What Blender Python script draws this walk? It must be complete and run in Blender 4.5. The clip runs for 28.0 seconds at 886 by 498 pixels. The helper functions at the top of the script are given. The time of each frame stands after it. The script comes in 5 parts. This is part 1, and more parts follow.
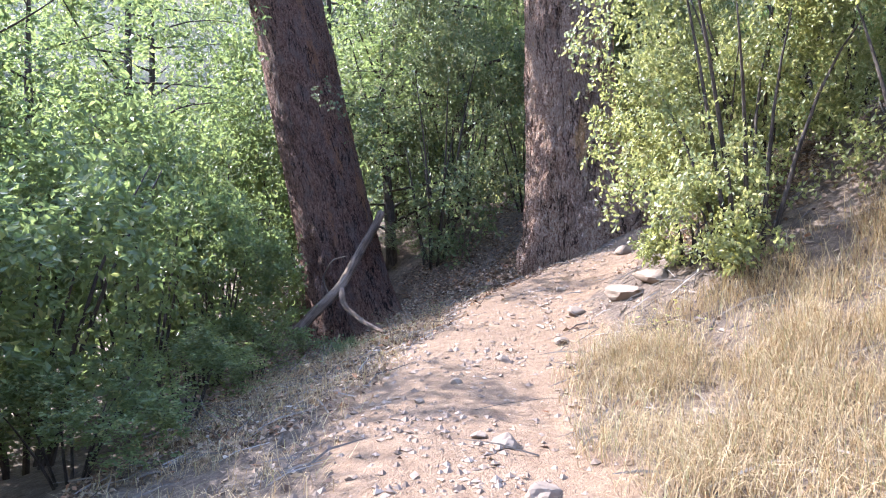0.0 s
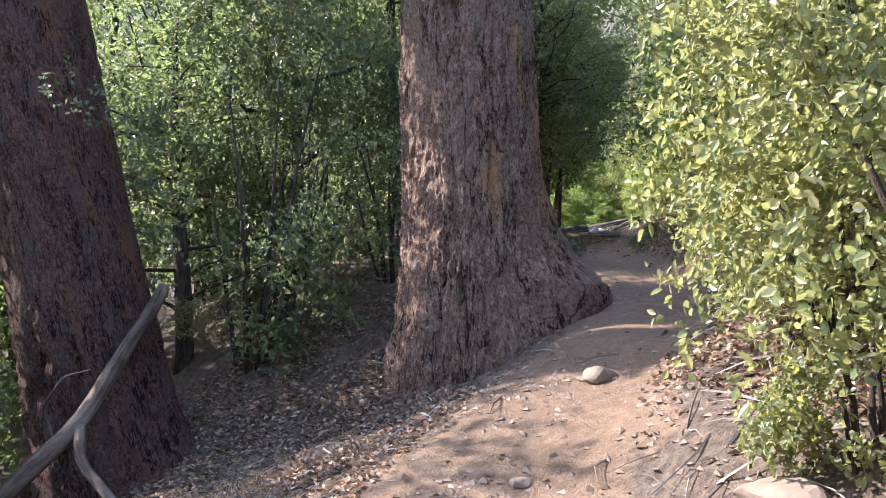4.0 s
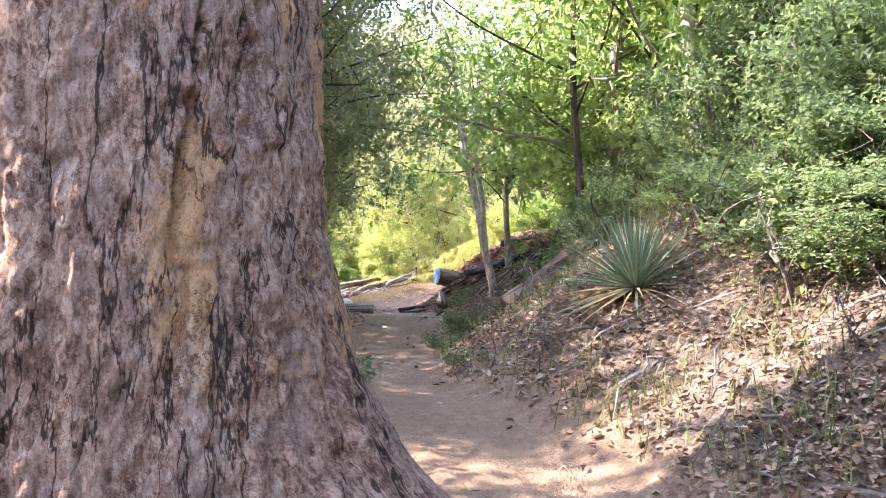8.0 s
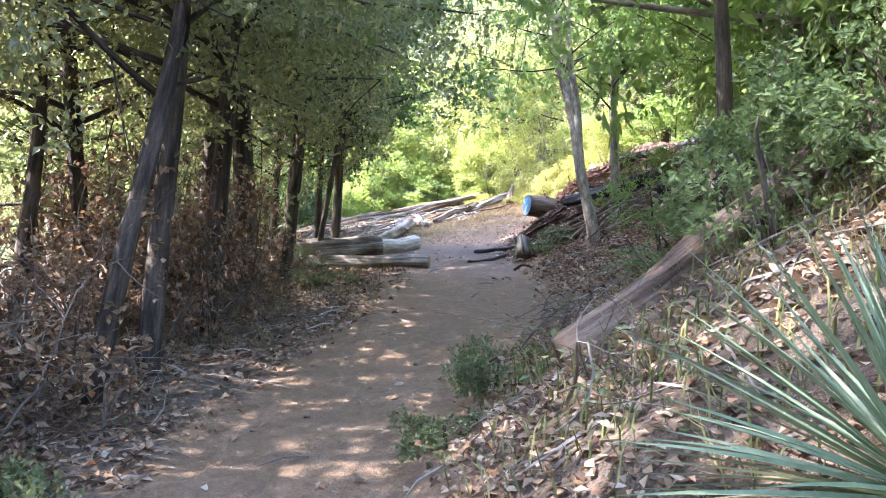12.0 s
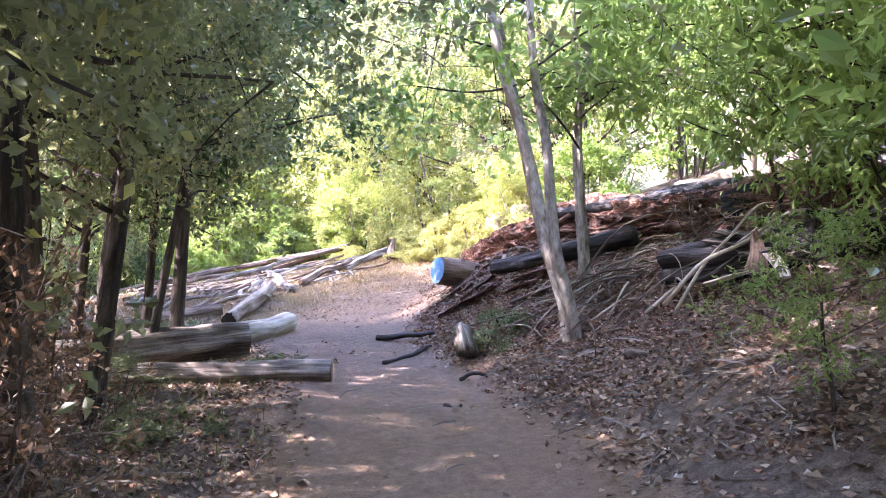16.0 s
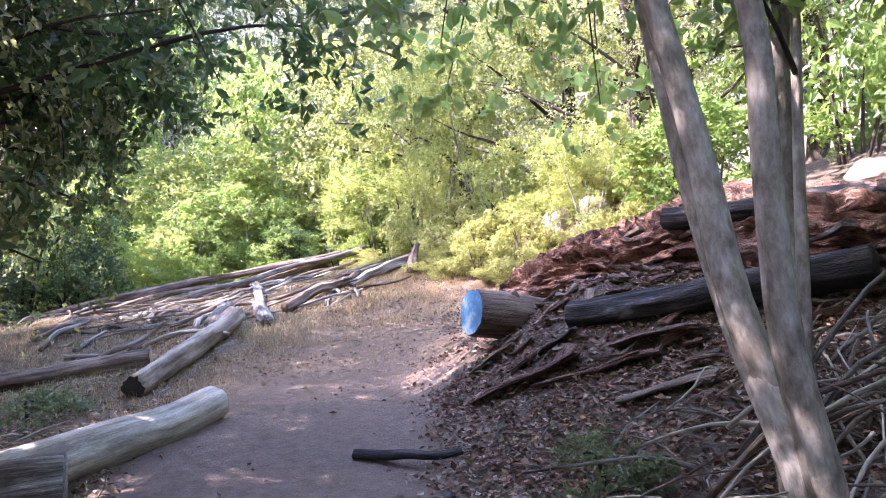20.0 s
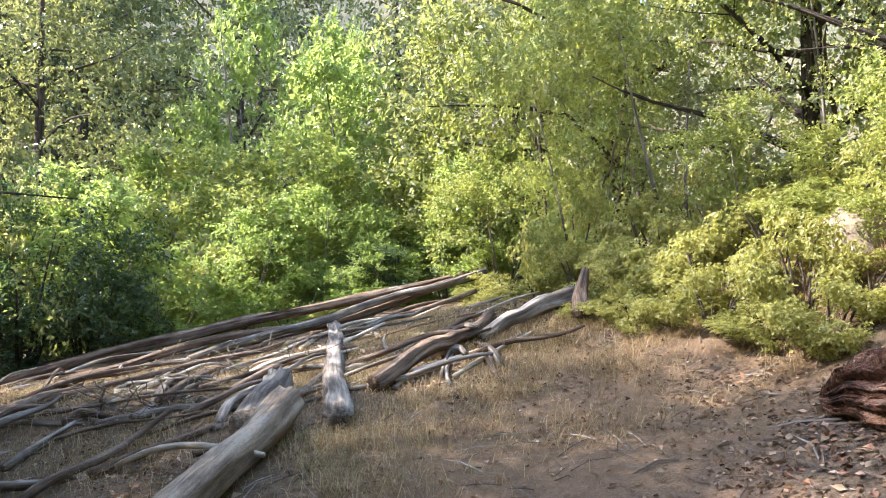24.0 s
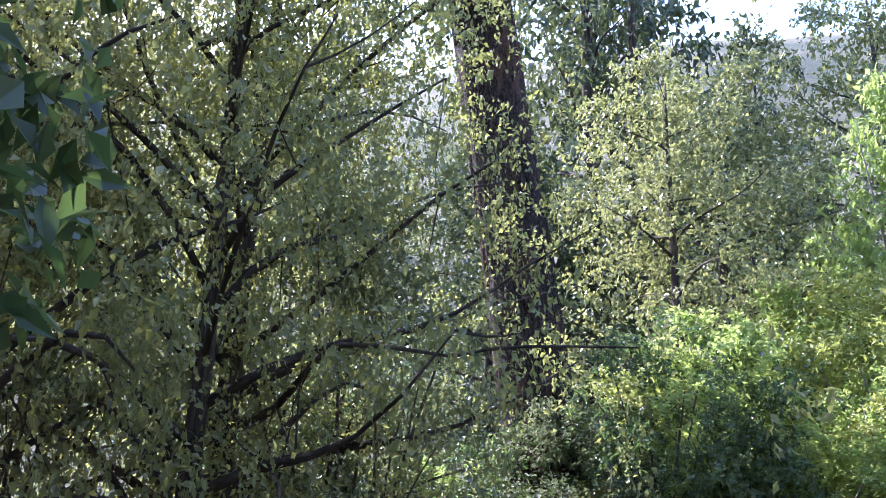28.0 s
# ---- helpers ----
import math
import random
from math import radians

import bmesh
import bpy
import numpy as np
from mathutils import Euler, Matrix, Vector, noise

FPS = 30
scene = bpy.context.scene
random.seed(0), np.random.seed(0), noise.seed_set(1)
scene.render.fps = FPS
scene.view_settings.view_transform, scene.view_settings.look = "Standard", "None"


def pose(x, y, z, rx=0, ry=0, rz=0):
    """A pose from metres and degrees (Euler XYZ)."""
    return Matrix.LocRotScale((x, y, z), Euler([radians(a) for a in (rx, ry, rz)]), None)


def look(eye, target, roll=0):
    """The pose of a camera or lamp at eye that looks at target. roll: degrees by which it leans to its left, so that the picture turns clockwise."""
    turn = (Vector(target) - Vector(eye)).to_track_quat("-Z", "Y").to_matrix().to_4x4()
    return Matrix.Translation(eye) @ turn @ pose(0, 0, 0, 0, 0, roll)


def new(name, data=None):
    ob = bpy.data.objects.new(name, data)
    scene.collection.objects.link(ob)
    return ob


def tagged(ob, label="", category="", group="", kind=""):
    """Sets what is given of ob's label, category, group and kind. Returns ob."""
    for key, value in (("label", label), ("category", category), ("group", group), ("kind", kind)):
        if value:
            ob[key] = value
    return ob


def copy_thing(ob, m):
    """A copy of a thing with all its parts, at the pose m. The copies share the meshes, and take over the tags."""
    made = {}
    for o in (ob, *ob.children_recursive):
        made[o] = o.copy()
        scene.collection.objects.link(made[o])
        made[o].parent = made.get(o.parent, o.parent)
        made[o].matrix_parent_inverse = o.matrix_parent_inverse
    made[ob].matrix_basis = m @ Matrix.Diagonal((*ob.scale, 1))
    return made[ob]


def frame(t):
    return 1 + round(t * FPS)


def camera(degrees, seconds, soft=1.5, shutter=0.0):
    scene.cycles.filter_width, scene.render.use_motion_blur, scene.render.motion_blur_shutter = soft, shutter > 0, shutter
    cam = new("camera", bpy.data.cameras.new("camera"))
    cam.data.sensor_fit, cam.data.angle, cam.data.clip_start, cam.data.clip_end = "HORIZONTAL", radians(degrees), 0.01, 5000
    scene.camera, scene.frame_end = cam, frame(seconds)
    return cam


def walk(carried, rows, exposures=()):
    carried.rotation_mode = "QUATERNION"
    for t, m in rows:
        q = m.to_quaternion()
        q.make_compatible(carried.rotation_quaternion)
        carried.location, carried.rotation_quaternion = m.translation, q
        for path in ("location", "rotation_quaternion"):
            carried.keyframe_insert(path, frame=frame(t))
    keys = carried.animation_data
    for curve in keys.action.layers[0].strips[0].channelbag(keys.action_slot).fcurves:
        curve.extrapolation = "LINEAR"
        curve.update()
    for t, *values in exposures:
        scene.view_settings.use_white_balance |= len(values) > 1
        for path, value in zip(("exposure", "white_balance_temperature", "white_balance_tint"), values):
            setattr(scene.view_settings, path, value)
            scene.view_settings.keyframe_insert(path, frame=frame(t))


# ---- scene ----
cam = camera(59.8, 28.0, soft=1.0)
METRES, EYE, TILT, LEAN, TURN = 28.0, 1.55, 0.0, 0.0, 0.0
ROWS = [
    (0.0, 0.0, 0.0, 0.0, 0.0, 0.0, -0.0),
    (0.5, -0.0002, 0.0187, 0.0027, -0.24, -0.21, -0.03),
    (1.0, 0.0008, 0.0369, 0.0086, -0.07, -0.35, -0.06),
    (1.5, -0.0026, 0.0533, 0.0114, 0.12, -0.51, -0.09),
    (2.0, -0.0003, 0.0726, 0.0091, -0.0, -0.62, 0.0),
    (2.5, 0.0008, 0.0913, 0.0127, -0.58, -0.57, -0.05),
    (3.0, -0.0013, 0.1111, 0.0172, -2.97, 1.39, -0.2),
    (3.5, -0.001, 0.1306, 0.0166, -8.48, 2.66, -0.12),
    (5.5, 0.0056, 0.2205, 0.0239, -24.07, 6.06, -0.51),
    (6.0, 0.0136, 0.2405, 0.0244, -29.5, 6.02, -0.58),
    (6.5, 0.0219, 0.2591, 0.0294, -31.16, 5.77, -1.07),
    (7.0, 0.0262, 0.2789, 0.0378, -31.79, 5.58, -1.32),
    (7.5, 0.039, 0.2918, 0.0421, -32.71, 6.93, -1.32),
    (8.0, 0.0482, 0.3074, 0.0443, -33.94, 7.43, -1.27),
    (8.5, 0.0568, 0.321, 0.0485, -36.47, 7.77, -0.92),
    (9.0, 0.0739, 0.3342, 0.0508, -40.44, 6.61, -0.51),
    (9.5, 0.0879, 0.3499, 0.0551, -42.92, 3.92, -0.73),
    (10.0, 0.0995, 0.3551, 0.0611, -48.9, 2.86, -0.73),
    (10.5, 0.1133, 0.3596, 0.0675, -45.98, 1.47, -0.77),
    (11.0, 0.1227, 0.3726, 0.0709, -33.44, 0.57, -0.97),
    (11.5, 0.1303, 0.3855, 0.0717, -29.18, 0.41, -0.99),
    (12.0, 0.1386, 0.4038, 0.0765, -24.62, -0.2, -0.96),
    (12.5, 0.136, 0.4205, 0.0823, -20.55, -0.21, -1.0),
    (14.5, 0.1429, 0.4771, 0.0897, -26.45, 1.77, -0.41),
    (15.0, 0.151, 0.494, 0.0926, -32.53, 2.25, -0.36),
    (15.5, 0.158, 0.512, 0.0937, -34.6, 2.68, -0.56),
    (16.0, 0.1691, 0.5271, 0.0943, -36.76, 3.07, -0.6),
    (16.5, 0.1821, 0.5414, 0.0977, -37.44, 3.31, -0.62),
    (17.0, 0.1918, 0.5604, 0.101, -37.74, 3.38, -0.56),
    (17.5, 0.2055, 0.5739, 0.102, -37.61, 2.73, -0.6),
    (18.0, 0.2176, 0.5901, 0.1052, -37.49, 2.49, -0.65),
    (18.5, 0.2263, 0.6051, 0.1094, -37.31, 2.3, -0.69),
    (19.0, 0.2418, 0.6183, 0.1133, -37.09, 2.29, -0.72),
    (19.5, 0.2525, 0.6358, 0.1129, -35.7, 2.18, -0.8),
    (20.0, 0.2643, 0.6525, 0.1137, -33.55, 2.23, -0.8),
    (20.5, 0.2762, 0.6704, 0.1182, -31.45, 2.28, -0.84),
    (21.0, 0.2834, 0.6912, 0.1205, -30.17, 2.32, -0.97),
    (21.5, 0.294, 0.7082, 0.1213, -29.63, 2.37, -0.92),
    (23.5, 0.3191, 0.7908, 0.1245, -27.65, 2.98, -1.02),
    (24.0, 0.3271, 0.8067, 0.1249, -26.82, 3.18, -0.97),
    (24.5, 0.336, 0.8193, 0.1268, -26.51, 3.76, -0.9),
    (25.0, 0.3436, 0.8327, 0.1291, -26.04, 4.56, -0.89),
    (25.5, 0.3528, 0.8396, 0.1297, -25.23, 4.76, -0.81),
    (26.0, 0.3544, 0.846, 0.1312, -19.8, 5.78, -1.22),
    (26.5, 0.3503, 0.8515, 0.1324, -8.27, 10.11, -1.58),
    (27.0, 0.348, 0.8574, 0.1321, 2.56, 12.72, -1.7),
    (27.5, 0.3446, 0.8589, 0.1325, 10.48, 13.42, -1.57),
    (28.0, 0.3435, 0.8601, 0.1302, 19.87, 12.94, -1.52),
]
EXPOSURES = [(0.0, 3.33, 5850, 15), (2.0, 3.15, 5700, 14), (3.2, 2.95, 6000, 16), (5.0, 3.15, 6500, 19), (6.2, 3.5, 7000, 21), (7.0, 3.95, 6700, 20), (8.0, 4.35, 6800, 23), (10.0, 4.0, 6300, 17), (11.5, 4.5, 6200, 17), (13.0, 4.65, 6200, 24), (15.0, 4.75, 6200, 31), (17.0, 4.56, 6050, 33), (20.0, 4.12, 6050, 31), (21.5, 3.88, 6300, 27), (23.5, 3.36, 6800, 12), (25.5, 3.15, 6850, 13), (27.0, 2.92, 5900, 18), (28.0, 3.1, 5650, 24)]
walk(cam, [(t, pose(0, 0, EYE, TILT, LEAN, TURN) @ pose(METRES * x, METRES * y, METRES * z, 90 + pitch, roll, yaw)) for t, x, y, z, yaw, pitch, roll in ROWS], EXPOSURES)

# ---- light ----
SUN_YAW, SUN_UP = 62.0, 41.0
world = bpy.data.worlds.new("sky")
scene.world = world
world.use_nodes = True
wn = world.node_tree.nodes
sky = wn.new("ShaderNodeTexSky")
sky.sky_type = "NISHITA"
sky.sun_disc = False
sky.sun_elevation = radians(SUN_UP)
sky.sun_rotation = radians(-SUN_YAW)
sky.air_density, sky.dust_density = 1.0, 1.0
wn["Background"].inputs["Strength"].default_value = 0.15
world.node_tree.links.new(sky.outputs[0], wn["Background"].inputs["Color"])
sun_dir = Vector((-math.sin(radians(SUN_YAW)) * math.cos(radians(SUN_UP)), math.cos(radians(SUN_YAW)) * math.cos(radians(SUN_UP)), math.sin(radians(SUN_UP))))
sun = new("sun", bpy.data.lights.new("sun", "SUN"))
sun.data.energy, sun.data.angle, sun.data.color = 2.15, radians(0.6), (1.0, 0.96, 0.9)
sun.matrix_world = look(sun_dir * 50, (0, 0, 0))


# ---- terrain ----
# the trail: x, y, height, slope to the downhill side, slope to the uphill side, half width
TRAIL = [(0.4, -30, -2.2, .35, .35, .6), (0.1, -8, -.6, .35, .35, .6), (0.05, 0, .05, .3, .3, .55), (.05, 3.1, .42, .32, .3, .55), (.3, 6.1, .68, .38, .35, .55),
         (.95, 7.8, 1.05, .45, .45, .5), (1.9, 9.0, 1.45, .45, .6, .5), (2.9, 9.9, 1.78, .45, .7, .45), (3.45, 10.8, 2.05, .4, .75, .42),
         (3.8, 12.2, 2.38, .2, .75, .42), (4.15, 13.6, 2.6, .05, .75, .5), (5.2, 15.3, 2.8, .03, .75, .6), (6.6, 17.2, 3.05, .05, .47, .7)]
TRAIL += [(7.7, 18.9, 3.24, .06, .45, .75), (8.4, 20.5, 3.38, .08, .47, .75), (9.0, 22.3, 3.52, .12, .48, .8), (9.8, 24.0, 3.66, .15, .4, 1.0),
          (11.0, 25.6, 3.88, .11, .4, 1.0), (13, 27, 4.45, .03, .4, 1.0), (17, 28.5, 5.4, .1, .4, 1.0), (40, 34, 8, .2, .45, 1)]


def trail_samples():
    c = np.array(TRAIL)
    out = []
    for i in range(len(c) - 1):
        p0, p1, p2, p3 = c[max(i - 1, 0)], c[i], c[i + 1], c[min(i + 2, len(c) - 1)]
        n = 40 if i == 0 else 16
        for k in range(n):
            u = k / n
            h = ((2 * u ** 3 - 3 * u ** 2 + 1), (u ** 3 - 2 * u ** 2 + u), (-2 * u ** 3 + 3 * u ** 2), (u ** 3 - u ** 2))
            s1 = np.hypot(*(p2 - p1)[:2])
            m1 = (p2 - p0) / max(np.hypot(*(p2 - p0)[:2]), .01) * s1
            m2 = (p3 - p1) / max(np.hypot(*(p3 - p1)[:2]), .01) * s1
            out.append(h[0] * p1 + h[1] * m1 + h[2] * p2 + h[3] * m2)
    return np.array(out)


TS = trail_samples()
TD = np.gradient(TS[:, :2], axis=0)
TD /= np.linalg.norm(TD, axis=1)[:, None]


def lattice(x, y, seed):
    xi, yi = np.floor(x).astype(np.int64), np.floor(y).astype(np.int64)
    fx, fy = x - xi, y - yi
    fx, fy = fx * fx * (3 - 2 * fx), fy * fy * (3 - 2 * fy)

    def rnd(a, b):
        h = (a * 374761393 + b * 668265263 + seed * 974634777) & 0x7fffffff
        h = ((h ^ (h >> 13)) * 1274126177) & 0x7fffffff
        return ((h ^ (h >> 16)) & 0xffff) / 32767.5 - 1
    return (rnd(xi, yi) * (1 - fx) + rnd(xi + 1, yi) * fx) * (1 - fy) + (rnd(xi, yi + 1) * (1 - fx) + rnd(xi + 1, yi + 1) * fx) * fy


def lateral(x, y):
    """Distance to the uphill side of the trail, and the trail's values beside the place."""
    x, y = np.atleast_1d(np.asarray(x, float)), np.atleast_1d(np.asarray(y, float))
    lat, vals = np.zeros_like(x), np.zeros((len(x), 4))
    for a in range(0, len(x), 20000):
        X, Y = x[a:a + 20000, None], y[a:a + 20000, None]
        dx, dy = X - TS[None, :, 0], Y - TS[None, :, 1]
        d2 = dx * dx + dy * dy
        dm = d2.min(1, keepdims=True)
        sig = .12 + .10 * dm
        w = np.exp(-(d2 - dm) / (2 * sig))
        w /= w.sum(1, keepdims=True)
        side = dx * TD[None, :, 1] - dy * TD[None, :, 0]
        sg = np.tanh((w * side).sum(1) / (.35 + .0 * dm[:, 0]))
        lat[a:a + 20000] = sg * np.sqrt(dm[:, 0] + 1e-6)
        vals[a:a + 20000] = w @ TS[:, 2:6]
    return lat, vals


def soft(v, k=.25):
    return k * np.logaddexp(0, v / k)


def height(x, y, rough=True):
    shape = np.shape(x)
    x, y = np.atleast_1d(np.asarray(x, float)).ravel(), np.atleast_1d(np.asarray(y, float)).ravel()
    d, v = lateral(x, y)
    z, ls, rs, hw = v.T
    up = soft(d - hw, .12)
    up = np.where(up < 14, up, 14 + (up - 14) * .8)
    up = np.minimum(up, 400 + .0 * up)
    dn = soft(-d - hw, .2)
    drop = ls * np.minimum(dn, 30) * np.exp(-np.minimum(dn, 30) / 14) + .28 * soft(dn - 7, 1.0) * (dn < 60) * np.exp(-soft(dn - 7, 1.) / 16)
    far = np.maximum(dn - 38, 0)
    far = np.where(far < 400, far, 400 + 120 * np.tanh((far - 400) / 300))
    out = z + rs * up - drop + .55 * far * np.minimum(1, far / 40)
    big = np.minimum(np.abs(d) / 8, 1)
    out = out + big * .18 * lattice(x / 2.3, y / 2.3, 3) + np.minimum(far / 60, 1) * (14 * lattice(x / 190, y / 190, 5) + 6 * lattice(x / 90, y / 90, 8))
    out = out + .30 * np.exp(-((x - 11.9) / .7) ** 2 - ((y - 22.6) / 1.5) ** 2)
    out = out + .65 * np.exp(-((x - 15.4) / 1.1) ** 2 - ((y - 26.7) / 1.6) ** 2)
    out = out + .22 * np.exp(-((x - 11.6) / .75) ** 2 - ((y - 22.9) / 1.2) ** 2)
    if rough:
        off = np.clip((np.abs(d) - hw * .6) / .5, .25, 1)
        out = out + np.clip((9.5 - y) / 2, .35, 1) * (.014 * lattice(x / .13, y / .13, 15) + .012 * np.abs(lattice(x / .3, y / .3, 16))) * (np.abs(d) < 3)
        out = out + .035 * lattice(x / .45, y / .45, 11) * off + .016 * lattice(x / .17, y / .17, 12) * off + .03 * lattice(x / 1.1, y / 1.1, 13)
    return out.reshape(shape) if shape else float(out[0])


# ---- materials ----
def material(name, rough=.8):
    m = bpy.data.materials.new(name)
    m.use_nodes = True
    b = m.node_tree.nodes["Principled BSDF"]
    b.inputs["Roughness"].default_value = rough
    b.inputs["Specular IOR Level"].default_value = .3
    return m, m.node_tree, b


def node(nt, kind, inputs=None, attribute_name="", operation=""):
    n = nt.nodes.new(kind)
    if attribute_name:
        n.attribute_name = attribute_name
    if operation:
        n.operation = operation
    for k, v in (inputs or {}).items():
        if isinstance(v, bpy.types.NodeSocket):
            nt.links.new(v, n.inputs[k])
        else:
            n.inputs[k].default_value = v
    return n


def ramp(nt, fac, stops):
    r = nt.nodes.new("ShaderNodeValToRGB")
    nt.links.new(fac, r.inputs[0])
    e = r.color_ramp.elements
    while len(e) < len(stops):
        e.new(.5)
    for el, (p, c) in zip(e, stops):
        el.position, el.color = p, (*c, 1)
    return r.outputs[0]


def mixc(nt, fac, a, b, blend="MIX"):
    n = nt.nodes.new("ShaderNodeMix")
    n.data_type, n.blend_type = "RGBA", blend
    for i, v in ((0, fac), (6, a), (7, b)):
        if isinstance(v, bpy.types.NodeSocket):
            nt.links.new(v, n.inputs[i])
        else:
            n.inputs[i].default_value = v if i == 0 else (*v, 1)
    return n.outputs[2]


def noise_of(nt, vec, scale, detail=4, rough=.6, stretch=(1, 1, 1)):
    m = node(nt, "ShaderNodeMapping", {0: vec, 3: stretch})
    return node(nt, "ShaderNodeTexNoise", {"Vector": m.outputs[0], "Scale": scale, "Detail": detail, "Roughness": rough}).outputs[0]


def bump(nt, b, h, strength, dist):
    n = node(nt, "ShaderNodeBump", {"Height": h, "Strength": strength, "Distance": dist})
    nt.links.new(n.outputs[0], b.inputs["Normal"])


def bark_material(name, stops, patch=None, stretch=(1, 1, .12), scale=30, patch_at=.62, relief=.012):
    m, nt, b = material(name, .9)
    v = node(nt, "ShaderNodeAttribute", attribute_name="flow").outputs["Vector"]
    fine = noise_of(nt, v, scale, 6, .65, stretch)
    big = noise_of(nt, v, scale * .12, 3, .6, (1, 1, .45))
    tone = node(nt, "ShaderNodeMath", {0: fine, 1: 1.2, 2: node(nt, "ShaderNodeMath", {0: big, 1: .9, 2: -.55}, operation="MULTIPLY_ADD").outputs[0]}, operation="MULTIPLY_ADD").outputs[0]
    col = ramp(nt, tone, stops)
    if patch:
        pm = ramp(nt, noise_of(nt, v, scale * .11, 5, .62, (1, 1, .35)), [(patch_at, (0, 0, 0)), (patch_at + .06, (1, 1, 1))])
        col = mixc(nt, pm, col, patch)
    grain = noise_of(nt, v, scale * 4, 3, .7, (1, 1, .3))
    col = mixc(nt, .55, col, ramp(nt, grain, [(.3, (.25, .25, .25)), (.7, (1.0, 1.0, 1.0))]), "MULTIPLY")
    nt.links.new(col, b.inputs["Base Color"])
    hh = node(nt, "ShaderNodeMath", {0: fine, 1: grain}, operation="ADD").outputs[0]
    bump(nt, b, hh, 1.0, relief)
    return m


def plate_bark(name, stops, patch, patch_at=.6, tint=(.42, .34, .30)):
    """Thick fibrous bark: small upright flakes, broken cracks, stained and bare patches."""
    m, nt, b = material(name, .92)

    def lin(a, k, c):
        return node(nt, "ShaderNodeMath", {0: a, 1: k, 2: c}, operation="MULTIPLY_ADD").outputs[0]
    v = node(nt, "ShaderNodeAttribute", attribute_name="flow").outputs["Vector"]
    wob = node(nt, "ShaderNodeTexNoise", {"Vector": v, "Scale": 30.0, "Detail": 5.0, "Roughness": .7}).outputs["Color"]
    near = node(nt, "ShaderNodeVectorMath", {0: v, 1: node(nt, "ShaderNodeVectorMath", {0: wob, "Scale": .03}, operation="SCALE").outputs[0]}, operation="ADD").outputs[0]
    wide = node(nt, "ShaderNodeVectorMath", {0: v, 1: node(nt, "ShaderNodeVectorMath", {0: wob, "Scale": .10}, operation="SCALE").outputs[0]}, operation="ADD").outputs[0]
    big = noise_of(nt, v, 2.2, 6, .68, (1, 1, .4))
    mid = noise_of(nt, near, 34, 6, .72, (1, 1, .30))
    small = noise_of(nt, near, 95, 5, .75, (1, 1, .42))
    fine = noise_of(nt, v, 260, 3, .75, (1, 1, .5))
    cell = node(nt, "ShaderNodeTexVoronoi", {"Vector": node(nt, "ShaderNodeMapping", {0: near, 3: (1, 1, .5)}).outputs[0], "Scale": 62.0})
    scale_tone = node(nt, "ShaderNodeSeparateColor", {0: cell.outputs["Color"]}).outputs[0]
    t = lin(scale_tone, .17, lin(small, .85, lin(mid, .55, lin(big, .40, -.475))))
    col = ramp(nt, t, stops)
    col = mixc(nt, ramp(nt, noise_of(nt, wide, 5.5, 7, .74, (1, 1, .45)), [(.48, (0, 0, 0)), (.62, (.75, .75, .75))]), col, tint)
    if patch:
        east = node(nt, "ShaderNodeSeparateXYZ", {0: v}).outputs[0]
        spot = node(nt, "ShaderNodeMath", {0: noise_of(nt, wide, 2.6, 6, .68, (1, 1, .28)), 1: lin(east, .13, lin(small, .22, -.11))}, operation="ADD").outputs[0]
        bare = ramp(nt, spot, [(patch_at, (0, 0, 0)), (patch_at + .05, (.85, .85, .85))])
        high = ramp(nt, node(nt, "ShaderNodeMath", {0: node(nt, "ShaderNodeSeparateXYZ", {0: v}).outputs[2], 1: .2}, operation="MULTIPLY").outputs[0], [(.30, (0, 0, 0)), (.36, (1, 1, 1))])
        col = mixc(nt, mixc(nt, 1.0, bare, high, "MULTIPLY"), col, patch)
    col = mixc(nt, .45, col, ramp(nt, fine, [(.36, (.42, .38, .36)), (.52, (1, 1, 1))]), "MULTIPLY")
    speck = ramp(nt, noise_of(nt, near, 60, 5, .8, (1, 1, .5)), [(.36, (.28, .2, .18)), (.43, (1, 1, 1))])
    col = mixc(nt, .6, col, speck, "MULTIPLY")
    line = noise_of(nt, near, 26, 6, .74, (1, 1, .26))
    away = node(nt, "ShaderNodeMath", {0: node(nt, "ShaderNodeMath", {0: line, 1: .5}, operation="SUBTRACT").outputs[0]}, operation="ABSOLUTE").outputs[0]
    here = noise_of(nt, v, 7, 4, .6, (1, 1, .5))
    gap = node(nt, "ShaderNodeMath", {0: away, 1: node(nt, "ShaderNodeMath", {0: lin(here, .07, -.030), 1: 0.0}, operation="MAXIMUM").outputs[0]}, operation="SUBTRACT").outputs[0]
    crack = ramp(nt, gap, [(0, (0, 0, 0)), (.014, (1, 1, 1))])
    col = mixc(nt, .8, col, mixc(nt, crack, (.24, .17, .15), (1, 1, 1)), "MULTIPLY")
    rift = node(nt, "ShaderNodeMath", {0: node(nt, "ShaderNodeMath", {0: noise_of(nt, v, 4.6, 6, .62, (1, 1, .2)), 1: .5}, operation="SUBTRACT").outputs[0]}, operation="ABSOLUTE").outputs[0]
    rift = node(nt, "ShaderNodeMath", {0: rift, 1: node(nt, "ShaderNodeMath", {0: lin(here, .042, -.0165), 1: 0.0}, operation="MAXIMUM").outputs[0]}, operation="SUBTRACT").outputs[0]
    split = ramp(nt, rift, [(0, (0, 0, 0)), (.006, (1, 1, 1))])
    col = mixc(nt, .9, col, mixc(nt, split, (.10, .07, .06), (1, 1, 1)), "MULTIPLY")
    nt.links.new(col, b.inputs["Base Color"])
